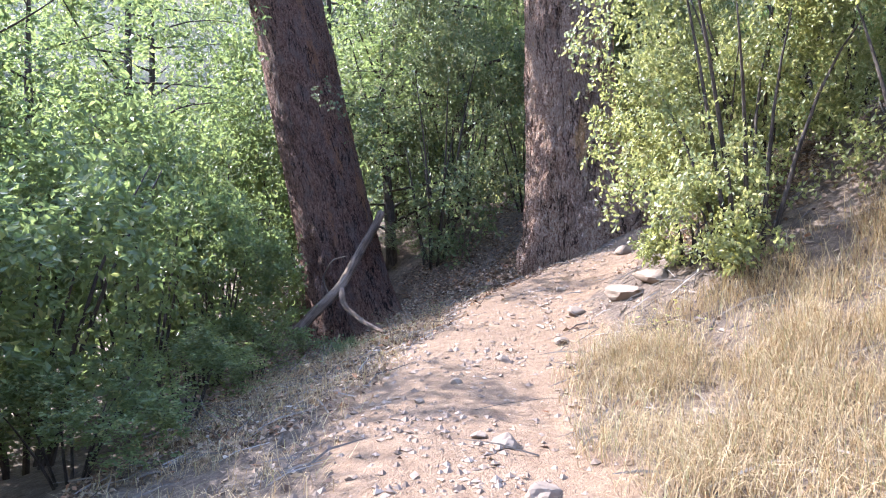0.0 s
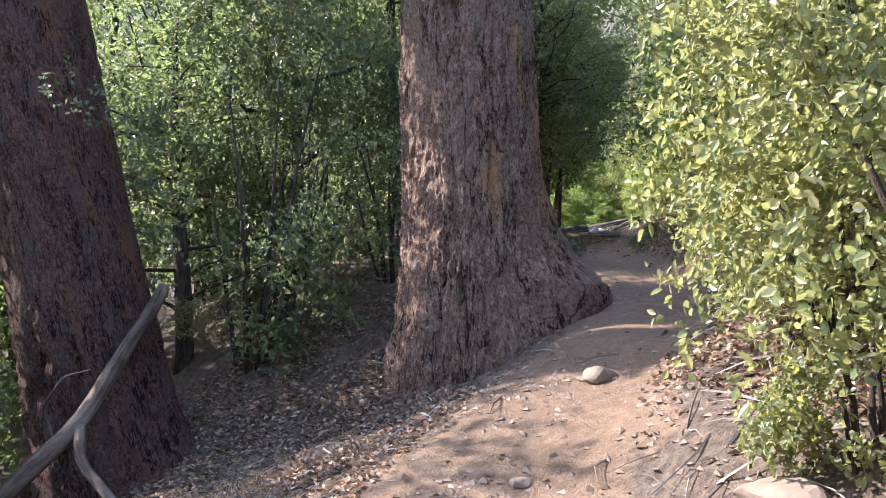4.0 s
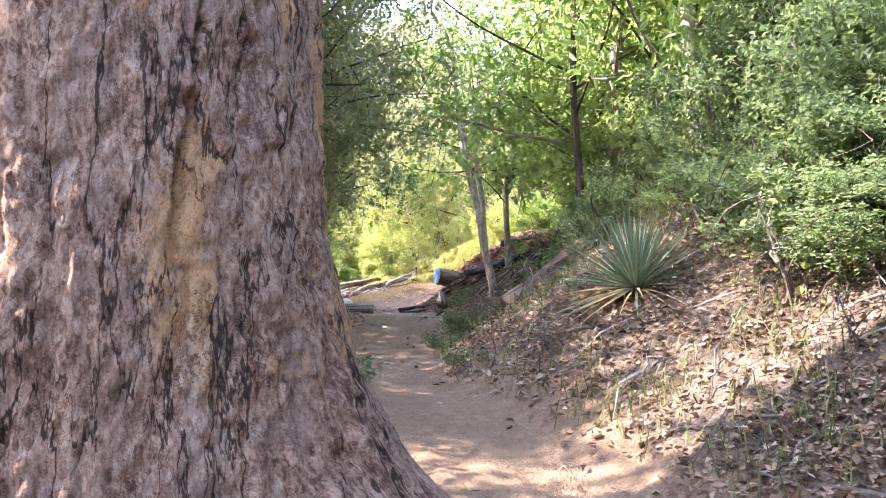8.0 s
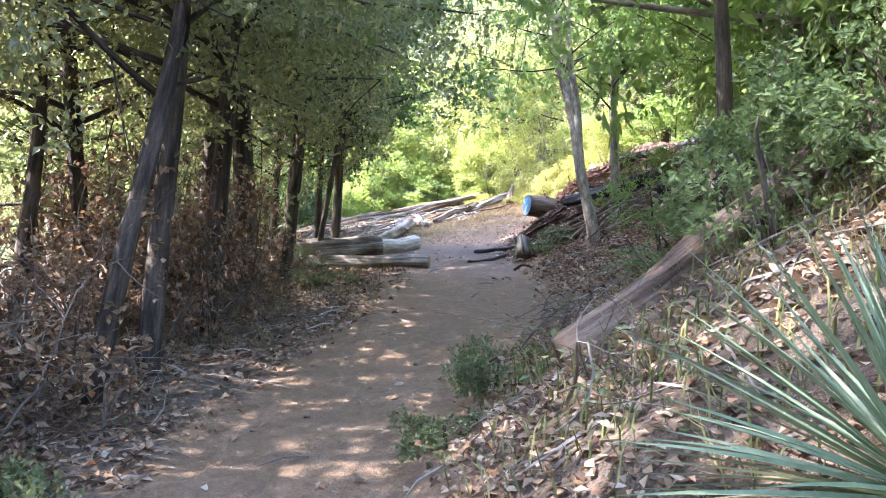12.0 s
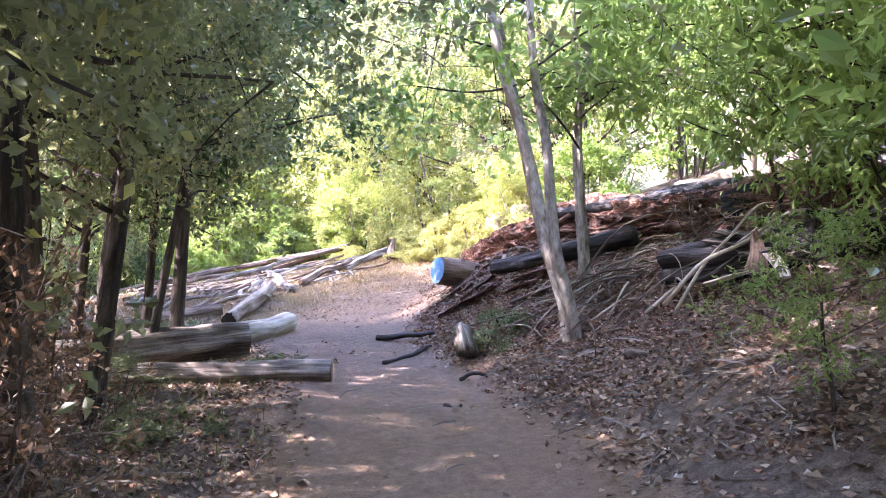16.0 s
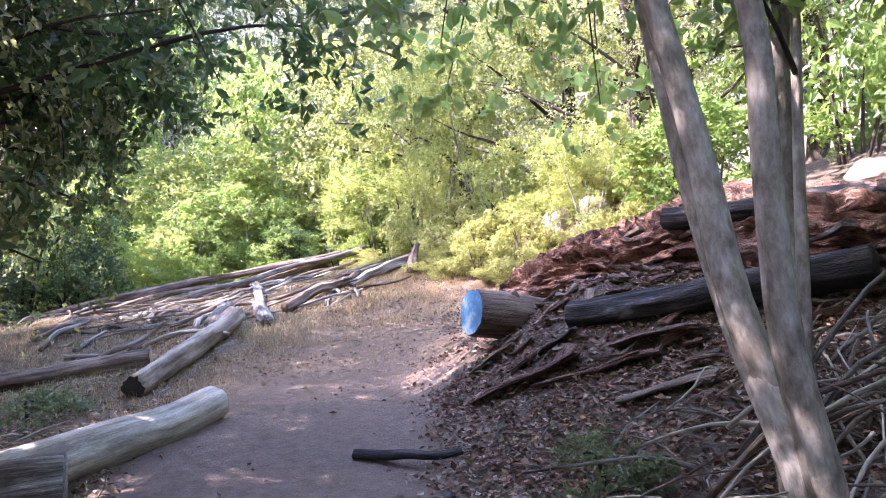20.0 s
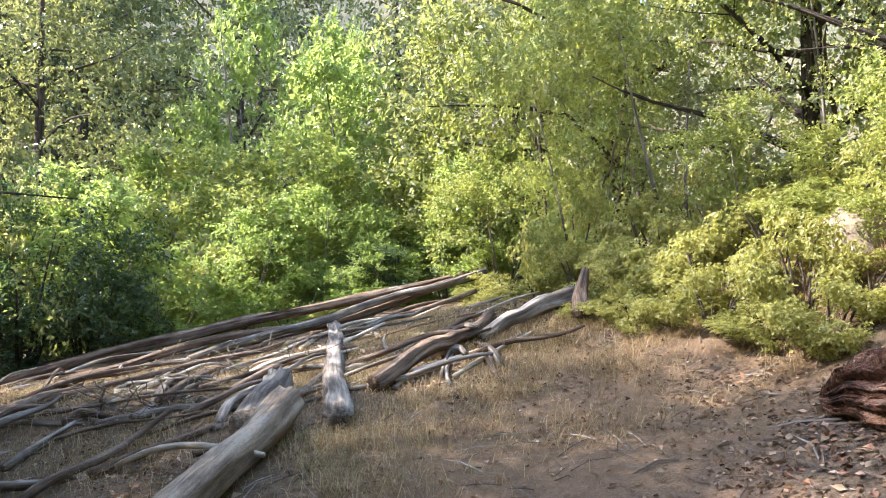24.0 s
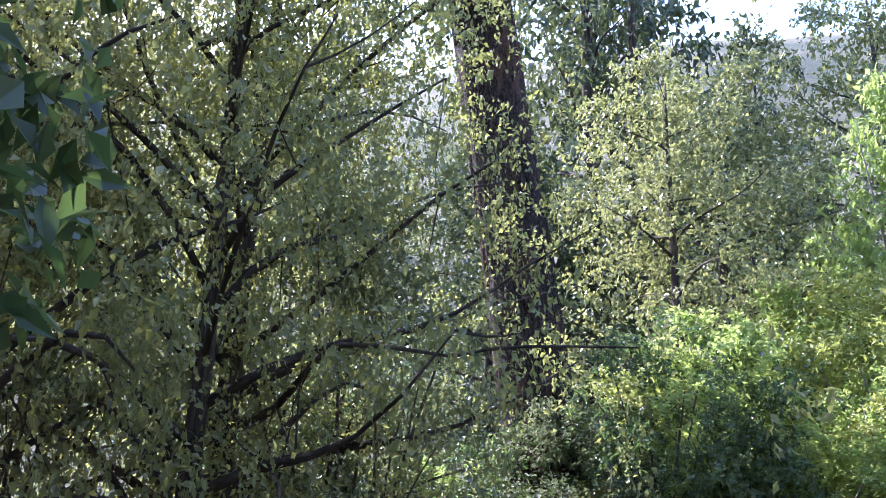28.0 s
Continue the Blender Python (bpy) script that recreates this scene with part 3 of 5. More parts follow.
def make_ground():
    xs, ys = spaced(-1400, -3.5, 15.5, 1400, .095), spaced(-1400, 1, 31, 1400, .095)
    X, Y = np.meshgrid(xs, ys)
    x, y = X.ravel(), Y.ravel()
    Z = height(x, y)
    nx, ny = len(xs), len(ys)
    i, j = np.meshgrid(np.arange(ny - 1), np.arange(nx - 1), indexing="ij")
    a = (i * nx + j).ravel()
    F = np.stack([a, a + 1, a + nx + 1, a + nx], 1)
    me = mesh_of("ground", np.stack([x, y, Z], 1), F, M_EARTH, None, True)
    d, v = lateral(x, y)
    hw = v[:, 3]
    wob = .22 * lattice(x / .7, y / .7, 60) + .12 * lattice(x / .25, y / .25, 61)
    path = np.clip(1 - (np.abs(d) + wob - hw * 1.0) / .5, 0, 1)
    path = np.maximum(path, .42 * np.clip(1 - np.abs(np.hypot(x - 12.4, y - 27.4) - .5) / 2.2, 0, 1))
    far = np.clip((np.hypot(x - 6, y - 15) - 28) / 15, 0, 1)
    red = np.clip((y - 19) / 2, 0, 1) * np.clip((26 - y) / 3, 0, 1)
    for key, val in (("path", path), ("red", red), ("straw", np.clip((y - 25.2) / 1.2, 0, .85) * np.clip((35 - y) / 2, 0, 1) * np.clip((np.abs(d) + wob - .75) / .6, 0, 1)), ("wild", far)):
        at = me.attributes.new(key, "FLOAT", "POINT")
        at.data.foreach_set("value", val.astype(np.float32))
    tagged(new("ground", me), "sloping forest floor of tan dirt trail, duff and dry litter", "ground", kind="structure")


make_ground()


# ---- redwoods ----
def redwood(name, x, y, r, tall, lean, flare, mat, label, seed, around=240, up=260, burl=0.0, fine=5.0, coarse=.6):
    rng = np.random.default_rng(seed)
    zb = height(x, y) - .5
    ob = thing(name, x, y, zb, label, "tree", "redwood trees")
    low = int(up * .84)
    z = np.r_[np.linspace(0, 4.6, low), np.linspace(4.7, tall, up - low)]
    th = np.arange(around) * 2 * np.pi / around
    TH, ZZ = np.meshgrid(th, z)
    rad = r * (1 - .045 * ZZ / 2.5 * .5) + 0 * TH
    rad = np.maximum(rad, .25 * r)
    for ang, size, width, top in flare:
        dth = np.angle(np.exp(1j * (TH - ang)))
        rad += size * np.exp(-np.maximum(ZZ - top, 0) / .5) * np.exp(-(dth / width) ** 2)
    rad += r * .06 * np.exp(-ZZ / .9)
    arc = TH * r
    warp = .45 * lattice(arc * 3, ZZ * 1.1, seed) + .3 * lattice(arc * 11, ZZ * 7, seed + 1) + .15 * lattice(arc * 30, ZZ * 22, seed + 8)
    g1 = lattice(arc * fine + warp, ZZ * .75, seed + 2)
    g2 = lattice(arc * fine * 2.3 + warp * 1.5, ZZ * 2.2, seed + 3)
    plates = lattice(arc * 14, ZZ * 6, seed + 4) * .5 + lattice(arc * 34, ZZ * 16, seed + 5) * .5
    deep = np.clip(.5 + .9 * lattice(arc * 2.2, ZZ * 1.3, seed + 12), .1, 1)
    rad -= deep * .030 * np.exp(-(g1 / .10) ** 2) + coarse * .020 * np.exp(-(g2 / .16) ** 2)
    g3 = lattice(arc * 3.6 + warp * .45, ZZ * .40 + 3, seed + 14)
    rad -= .075 * np.clip(.55 + 1.1 * lattice(arc * 2.2, ZZ * 1.3, seed + 12), 0, 1) * np.exp(-(g3 / .06) ** 2)
    flake = np.abs(lattice(arc * 30 + warp * 3, ZZ * 11 + warp * 2, seed + 15))
    chip = lattice(arc * 60, ZZ * 26 + warp * 4, seed + 16)
    rad += coarse * (.026 * flake ** .7 + .010 * chip - .012)
    rad += coarse * .022 * plates + .02 * lattice(arc * 1.6, ZZ * .6, seed + 6)
    if burl:
        rad += burl * np.maximum(lattice(arc * 4, ZZ * 3.2, seed + 9) - .45, 0)
    cx, cy = lean[0] * ZZ / tall, lean[1] * ZZ / tall
    V = np.stack([cx + rad * np.cos(TH), cy + rad * np.sin(TH), ZZ], 2).reshape(-1, 3)
    fl = np.stack([r * np.cos(TH), r * np.sin(TH), ZZ], 2).reshape(-1, 3)
    i, j = np.meshgrid(np.arange(up - 1), np.arange(around), indexing="ij")
    j2 = (j + 1) % around
    F = np.stack([i * around + j, i * around + j2, (i + 1) * around + j2, (i + 1) * around + j], 2).reshape(-1, 4)
    piece("trunk", mesh_of("trunk", V, F, mat, fl, True), ob)
    # dark needle sprays high up
    n = 70
    h = rng.uniform(.45, 1, n) * tall
    a = rng.uniform(0, 2 * math.pi, n)
    reach = rng.uniform(1.0, 3.2, n) * (1.2 - h / tall * .8)
    cc, dd = [], []
    for k in range(n):
        base = np.array([lean[0] * h[k] / tall, lean[1] * h[k] / tall, h[k]])
        tip = base + [math.cos(a[k]) * reach[k], math.sin(a[k]) * reach[k], -.25 * reach[k]]
        if k % 3 == 0:
            v, f, l = tube(bend(base, tip, 6, .15, .1, rng), np.linspace(.05, .01, 6), 5)
            piece("limb", mesh_of("limb", v, f, M_REDWOOD_2, l, True), ob)
        q = base + (tip - base) * rng.uniform(.35, 1.05, (5, 1)) + rng.normal(0, .25, (5, 3))
        cc.append(q)
        dd.append(np.repeat(unit(tip - base)[None], 5, 0))
    V, F = tufts(np.concatenate(cc), np.concatenate(dd), .55, 26, .22, rng, .3)
    piece("crown", mesh_of("crown", V, F, M_CONIFER), ob)
    return ob


redwood("redwood_tree", 1.90, 11.38, .66, 17, (-.2, .2), [(-.55, .52, .55, 1.08), (.05, .42, .5, 1.0), (-2.6, .05, .45, .3), (2.4, .2, .6, .45), (-1.5, .07, .3, .6)], M_REDWOOD,
        "massive redwood trunk with furrowed grey-brown bark and orange patches", 7, 380, 360, .03, 5.2, .68)
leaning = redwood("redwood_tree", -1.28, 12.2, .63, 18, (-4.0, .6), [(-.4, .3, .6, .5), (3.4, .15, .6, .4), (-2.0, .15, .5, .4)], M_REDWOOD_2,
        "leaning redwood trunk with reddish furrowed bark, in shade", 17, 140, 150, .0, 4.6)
redwood("redwood_tree", 7.45, 35.1, .56, 20, (-2.8, -.7), [(-1.2, .2, .6, .5), (1.5, .2, .6, .5)], M_BURNT,
        "fire-blackened redwood trunk standing among green shrubs", 27, 140, 150, .05, 4.4)


# a leafy sprout on the leaning redwood
rq = np.random.default_rng(19)
cq = np.array([(-.45, -.75, 4.0), (-.3, -.85, 3.75), (-.12, -.8, 3.6), (-.6, -.8, 3.85), (-.2, -.75, 3.9), (.1, -.7, 3.5)])
vq, fq = tufts(cq, unit(cq * [0, 1, .2]), .22, 26, .06, rq)
piece("sprout", mesh_of("sprout", vq, fq, M_OAK), leaning, "small leafy sprout on the trunk")["kind"] = "stuff"
# ---- shrubs and trees ----
rs = np.random.default_rng(5)


def around(spots, lo=.85, hi=1.15):
    return [(x, y, s * rs.uniform(lo, hi), rs.uniform(0, 360), s * z * rs.uniform(.9, 1.1)) for x, y, s, z in spots]


laurel = shrub("laurel_shrub", 101, (1.25, 1.25, 1.5), 1.35, 190, 46, .075, .34, M_LAUREL, M_DARKBARK, "dense evergreen laurel shrub with glossy mixed green leaves", group="laurel thicket")
plant(laurel, around([(-3.6, 6.6, 1.15, 1), (-3.4, 8.6, 1.1, 1.05), (-3.2, 10.4, 1.05, 1), (-3.7, 4.6, 1.1, .95), (-4.2, 2.6, 1.2, 1), (-5.6, 7.5, 1.4, 1.2), (-2.5, 7.4, .6, .55), (-2.3, 9.3, .6, .6), (-2.7, 5.6, .6, .6)]))
laurel_b = shrub("laurel_shrub", 102, (1.35, 1.2, 1.6), 1.4, 190, 46, .075, .37, M_LAUREL, M_DARKBARK, "tall evergreen laurel shrub, sunlit yellow-green at its top", group="laurel thicket")
plant(laurel_b, around([(-5.4, 10.5, 1.5, 1.2), (-3.7, 13.2, 1.3, 1.2), (-6.4, 4.5, 1.4, 1.1), (-6, 13.5, 1.6, 1.2), (-3.0, 15.6, 1.4, 1.3)]))
oak = shrub("oak_shrub", 103, (1.3, 1.3, 1.5), 1.25, 180, 44, .066, .34, M_OAK, M_DARKBARK, "live oak shrub with small stiff leaves and pale twigs", group="oak shrubs")
plant(oak, around([(6.4, 21.2, .35, .4), (-.15, 12.9, 1.15, 1.35), (.3, 14.2, 1.2, 1.1), (-.6, 15.4, 1.4, 1.3), (1.5, 13.6, 1.0, 1.0), (.7, 17.3, 1.7, 1.5), (-.2, 13.0, .6, .6), (4.4, 28.8, 1.2, 1.2), (6.4, 30.6, 1.1, 1.1), (3.0, 29.4, 1.4, 1.5), (5.2, 31.6, 1.4, 1.5), (7.6, 34.0, .8, .8)]))
# this shrub's sunlit look is in its lightened leaf colour
oak_b = shrub("oak_shrub", 104, (1.3, 1.2, 1.4), 1.3, 230, 76, .044, .30, M_OAKSUN, M_DARKBARK, "live oak shrub leaning over the trail edge, leaves coloured as sunlit", group="oak shrubs", oval=True)
oak_c = shrub("oak_shrub", 120, (.5, .45, .32), .3, 60, 46, .042, .16, M_NEAROAK, M_DARKBARK, "low dark live oak shoots beside the trail rocks", group="oak shrubs", oval=True)
plant(oak_c, [(2.15, 6.62, .8, 30, .9), (2.3, 6.2, 1.0, 140, 1.0)])
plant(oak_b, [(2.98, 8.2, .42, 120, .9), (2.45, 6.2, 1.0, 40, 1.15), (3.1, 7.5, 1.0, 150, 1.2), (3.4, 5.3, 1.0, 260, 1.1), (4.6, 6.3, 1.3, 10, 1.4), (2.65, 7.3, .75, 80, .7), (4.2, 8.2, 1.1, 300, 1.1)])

# dark trees beside the trail
shade = tree("shade_tree", 201, 6.5, .095, .30, 1.8, 18, 200, 34, .085, .38, M_DARKLEAF, M_DARKBARK, "slender dark-barked tree with small shaded leaves", (.5, .2), "dark trees", .15, crook=.32, twiggy=2)
plant(shade, [(3.1, 17.2, 1.0, 200, 1.0), (5.5, 19.6, 1.15, 80, 1.25), (6.45, 22.2, 1.05, 0, 1.25), (2.6, 18.8, 1.1, 150, 1.1), (4.4, 21.6, 1.0, 260, 1.0)])
shade_b = tree("shade_tree", 202, 6.0, .075, .38, 1.6, 15, 180, 44, .07, .38, M_DARKLEAF, M_DARKBARK, "crooked dark-barked tree with dense shaded foliage", (.7, -.3), "dark trees", .15, crook=.25, twiggy=2)
plant(shade_b, [(3.85, 16.2, .95, 40, .9), (3.3, 18.3, 1.0, 100, 1.0), (3.0, 20.6, 1.1, 200, 1.1), (6.95, 22.7, .7, 30, .85), (4.5, 18.9, .8, 300, .95), (4.4, 25.0, 1.0, 70, 1.0)])


shade_c = tree("shade_tree", 213, 5.4, .09, .32, 1.8, 34, 520, 44, .062, .38, M_DARKLEAF, M_DARKBARK, "dark leafy tree whose boughs hang over the logs", (.4, -.2), "dark trees", .1, twiggy=2)
plant(shade_c, [(6.6, 24.3, .75, 0, .95), (4.2, 16.6, .95, 60, 1.08), (4.7, 17.8, 1.0, 10, 1.12), (6.0, 20.6, .9, 30, .9), (3.9, 18.4, .95, 250, 1.05), (4.9, 19.3, 1.0, 90, 1.3), (5.9, 21.6, 1.0, 200, 1.35)])


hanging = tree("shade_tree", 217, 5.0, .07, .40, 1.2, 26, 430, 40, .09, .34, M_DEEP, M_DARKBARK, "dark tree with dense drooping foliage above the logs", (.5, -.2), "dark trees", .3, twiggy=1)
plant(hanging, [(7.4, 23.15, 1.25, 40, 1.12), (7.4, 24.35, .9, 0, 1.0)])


def brush(name, seed, spread, tall, stems, n_leaf, label, leafmat, group):
    """Bare tangled stems with a few withered leaves."""
    rng = np.random.default_rng(seed)
    ob = thing(name, 0, 0, 0, label, "brush", group)
    tips = []
    for i in range(stems):
        a = rng.uniform(0, 6.28)
        s0 = np.array([rng.normal(0, .2) * spread, rng.normal(0, .2) * spread, -.08])
        e = s0 + np.array([math.cos(a) * spread * rng.uniform(.3, 1), math.sin(a) * spread * rng.uniform(.3, 1), tall * rng.uniform(.25, 1)])
        p = bend(s0, e, 8, tall * .12, .25, rng)
        r = rng.uniform(.005, .014)
        bits = [tube(p, np.linspace(r, .003, 8), 5)]
        for k in range(5):
            b = p[rng.integers(2, 8)]
            q = b + rng.normal(0, .3, 3) * spread
            q[2] = max(q[2], .04)
            bits.append(tube(bend(b, q, 5, 0, .08, rng), np.linspace(.005, .002, 5), 4))
            tips.append(b + (q - b) * rng.uniform(.3, 1))
        v, f, l = join(bits)
        piece("stem", mesh_of("stem", v, f, M_GREYWOOD if i % 3 else M_BROWNWOOD, l), ob)
    t = np.array(tips)
    V, F = tufts(t, unit(rng.normal(0, 1, t.shape)), .16, max(1, n_leaf // len(t)), .06, rng, .3)
    piece("leaves", mesh_of("leaves", V, F, leafmat), ob)
    return ob


brown = brush("withered_brush", 210, .8, 1.6, 24, 2000, "tangled dead brush with withered brown leaves", M_RUSTLEAF, "withered brush")
plant(brown, around([(4.1, 17.6, 1.0, 1.0), (3.3, 15.7, .9, .8), (4.9, 18.6, 1.0, 1.1), (2.7, 16.6, 1.1, 1.1), (5.4, 20.6, 1.0, .9), (3.9, 19.6, 1.2, 1.2), (6.0, 21.4, .7, .6), (4.6, 17.6, .8, 1.1), (4.9, 18.4, .8, 1.0), (4.0, 16.9, .8, .9), (5.1, 19.3, .7, .8), (3.5, 16.3, .9, .9)]))
grey = brush("dead_brush", 211, .8, .7, 18, 160, "low grey tangle of dead twigs", M_OAK, "dead brush")
plant(grey, around([(.1, 8.9, .6, .5), (.7, 9.5, .5, .5), (-.4, 9.5, .7, .5), (.0, 9.9, .6, .6), (3.0, 14.4, 1.0, 1.0), (3.7, 15.9, 1.0, .8), (5.0, 18.2, .9, .8), (5.9, 20.0, .9, .7), (2.6, 13.2, 1.0, .9), (11.4, 18.9, 1.0, 1.0), (10.9, 17.6, 1.0, .8), (-1.4, 7.8, .8, .5), (-1.3, 9.6, .8, .6), (-1.5, 6.0, .8, .5), (5.9, 10.7, .8, .7), (5.6, 13.4, .8, .6), (6.3, 14.7, .8, .6), (9.9, 29.6, 1.0, .5), (11.6, 30.2, 1.0, .5), (10.6, 30.6, 1.0, .5)]))
herb = shrub("ground_ivy", 212, (.55, .55, .16), .12, 60, 30, .05, .16, M_OAK, M_DARKBARK, "low green ground cover among dry leaves", "ground cover", 3, "ground cover")
plant(herb, around([(3.1, 13.3, 1.0, 1.0), (2.6, 14.4, 1.0, 1.0), (3.5, 14.6, .8, .8), (6.3, 19.9, .8, .8), (7.2, 21.7, .7, .8), (8.0, 21.7, .5, .7), (9.75, 20.6, .7, 1.0), (10.2, 20.9, .7, 1.0), (4.75, 13.3, .45, 1.0), (5.35, 14.3, .5, 1.0), (-1.1, 8.6, .8, 1.0), (5.9, 14.9, .6, 1.2), (8.1, 25.6, .9, 1.0)]))

# trees and scrub above the bank
hill = tree("hillside_tree", 203, 7.5, .10, .16, 2.0, 18, 190, 28, .13, .5, M_MAPLE, M_ALDER, "slim grey-barked tree with bright translucent leaves", (.3, -.3), "hillside trees", .15)
plant(hill, around([(8.0, 15.1, .9, .95), (9.0, 16.0, .9, .9), (7.2, 13.0, .8, .85), (8.4, 13.4, .95, .95), (9.1, 14.6, 1.0, 1.0), (10.8, 15.6, 1.0, 1.0), (12.6, 19.0, 1.0, .9), (14.2, 20.6, 1.0, 1.0), (16.2, 21.6, 1.1, 1.0), (12.4, 17.6, 1.1, 1.0), (11.6, 14.2, 1.1, 1.0), (13.6, 15.8, 1.2, 1.1), (9.4, 12.8, .9, .9), (9.6, 10.0, 1.1, 1.0), (12, 11, 1.2, 1.1), (15.0, 18.6, 1.2, 1.1)]))
hazel = shrub("hazel_shrub", 108, (1.2, 1.2, 1.2), 1.1, 150, 44, .10, .36, M_MAPLE, M_DARKBARK, "bright green hazel shrub on the slope", group="hillside shrubs")
plant(hazel, around([(8.9, 14.6, .8, .8), (10.4, 14.6, 1.0, 1.0), (9.6, 11.6, 1.0, 1.0), (11.8, 16.0, 1.2, 1.1), (13.9, 18.6, 1.0, 1.0), (13.2, 17.2, 1.0, 1.0), (15.4, 20.0, 1.2, 1.1), (14.9, 24.0, .8, .8), (16.6, 23.2, 1.2, 1.2), (8.6, 8.4, 1.0, 1.0)]))
bank = shrub("bank_shrub", 105, (.75, .75, .5), .42, 80, 30, .056, .25, M_GREYGREEN, M_GREYWOOD, "low grey-green scrub clinging to the bank", group="bank scrub", stems=7)
plant(bank, around([(6.7, 12.4, 1.0, 1.0), (6.6, 11.2, 1.0, 1.1), (7.4, 11.8, 1.2, 1.3), (6.5, 10.0, 1.0, 1.1), (7.6, 10.4, 1.3, 1.4), (6.5, 13.6, .8, .9), (7.5, 13.2, 1.1, 1.2), (8.0, 14.2, 1.1, 1.2), (6.2, 8.8, 1.1, 1.2), (8.6, 12.0, 1.4, 1.4), (8.2, 15.4, .8, .9), (7.4, 8.9, 1.3, 1.4), (8.6, 10.8, 1.4, 1.4), (7.3, 15.2, .6, .6), (8.7, 9.4, 1.3, 1.3), (6.0, 7.4, 1.0, 1.0), (6.1, 9.6, .8, .9), (6.2, 11.9, .6, .7), (5.9, 10.5, .6, .6), (6.9, 9.4, 1.1, 1.1), (7.0, 12.9, 1.0, 1.1), (9.3, 13.4, 1.2, 1.2), (7.0, 10.8, 1.0, 1.1), (8.0, 12.6, 1.2, 1.3), (8.0, 11.2, 1.2, 1.3), (7.0, 14.2, .7, .8), (5.6, 9.0, .6, .7)]))

bramble = shrub("bramble_bush", 110, (.8, .8, .62), .5, 90, 46, .062, .28, M_GREYGREEN, M_BROWNWOOD, "leafy bramble with broad pale green leaves over the bank", group="brambles", stems=8)
plant(bramble, around([(6.64, 11.83, 0.75, 0.75), (6.17, 11.32, 0.62, 0.60), (6.49, 11.18, 0.75, 0.75), (5.89, 10.88, 0.62, 0.60), (6.20, 10.75, 0.75, 0.75), (5.65, 10.57, 0.62, 0.60), (5.74, 11.04, 0.75, 0.75), (5.47, 10.67, 0.62, 0.60), (5.99, 11.43, 0.75, 0.75), (6.53, 12.01, 0.62, 0.60), (5.92, 10.59, 0.75, 0.75), (5.53, 10.87, 0.62, 0.60), (6.0, 10.0, .8, .9), (6.4, 10.9, .9, 1.0), (6.7, 11.8, 1.0, 1.0), (6.6, 9.3, 1.0, 1.0), (7.2, 10.2, 1.1, 1.2), (7.5, 11.4, 1.2, 1.3), (7.2, 12.4, 1.0, 1.1), (8.2, 10.2, 1.3, 1.4), (8.4, 11.8, 1.3, 1.4), (7.9, 13.4, 1.1, 1.1), (6.15, 12.1, .45, .45), (6.35, 12.5, .5, .5), (6.5, 12.2, .6, .6), (6.2, 11.7, .5, .5), (5.7, 8.4, .8, .9), (6.6, 13.1, .7, .7), (7.0, 8.2, 1.1, 1.1)]))
stalk = brush("dry_stalks", 214, .35, .9, 7, 60, "thin dry stalks with a few small yellow-green leaves", M_GOLD, "dry stalks")
plant(stalk, around([(5.25, 11.0, 1.0, 1.0), (5.6, 11.6, .9, .9), (4.9, 10.5, .7, .7), (4.9, 12.6, .7, .5), (1.6, 5.4, .7, .7), (4.6, 13.1, .7, .6)]))

# a sapling whose long leaves hang over the trail
bay = tree("bay_sapling", 209, 3.6, .05, .3, 1.7, 14, 130, 24, .13, .3, M_MAPLE, M_DARKBARK, "bay sapling with long narrow green leaves on arching limbs", (-.6, .3), "bay saplings", .25, crook=.2, twiggy=1, broad=.48, oval=True)
bay_low = tree("bay_sapling", 219, 3.0, .028, .30, 1.35, 15, 150, 24, .13, .3, M_MAPLE, M_DARKBARK, "slim bay sapling arching over the logs, narrow leaves", (-1.5, .3), "bay saplings", .3, crook=.2, twiggy=1, broad=.48, oval=True)
plant(bay_low, [(11.5, 17.5, 1.0, 0, 1.0), (11.6, 18.6, .9, 12, 1.0), (11.2, 16.6, .9, -20, 1.1), (11.1, 18.1, .62, 25, .75), (10.9, 17.3, .6, -10, .7)])
plant(bay, [(8.35, 16.55, .28, 30, .26), (8.6, 15.6, .75, 240, .7), (7.5, 15.0, 1.15, 70, 1.5), (8.3, 14.6, 1.2, 170, 1.6), (9.1, 15.5, 1.1, 300, 1.5)])

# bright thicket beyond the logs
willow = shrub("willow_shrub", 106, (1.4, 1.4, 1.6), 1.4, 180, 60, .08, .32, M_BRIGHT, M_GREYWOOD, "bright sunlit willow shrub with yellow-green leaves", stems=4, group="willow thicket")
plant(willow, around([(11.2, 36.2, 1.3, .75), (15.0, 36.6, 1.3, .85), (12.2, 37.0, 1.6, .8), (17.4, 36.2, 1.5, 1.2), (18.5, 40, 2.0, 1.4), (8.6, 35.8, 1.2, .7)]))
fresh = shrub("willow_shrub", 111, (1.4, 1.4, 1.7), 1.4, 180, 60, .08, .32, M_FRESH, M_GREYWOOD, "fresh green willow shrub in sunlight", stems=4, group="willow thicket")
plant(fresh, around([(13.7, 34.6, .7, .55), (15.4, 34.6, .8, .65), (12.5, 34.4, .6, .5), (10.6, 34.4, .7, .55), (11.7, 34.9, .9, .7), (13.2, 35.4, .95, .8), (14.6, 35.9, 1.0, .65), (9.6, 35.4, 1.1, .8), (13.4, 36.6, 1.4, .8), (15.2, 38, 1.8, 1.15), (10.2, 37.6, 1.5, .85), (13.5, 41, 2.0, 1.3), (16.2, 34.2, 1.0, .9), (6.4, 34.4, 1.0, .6)]))
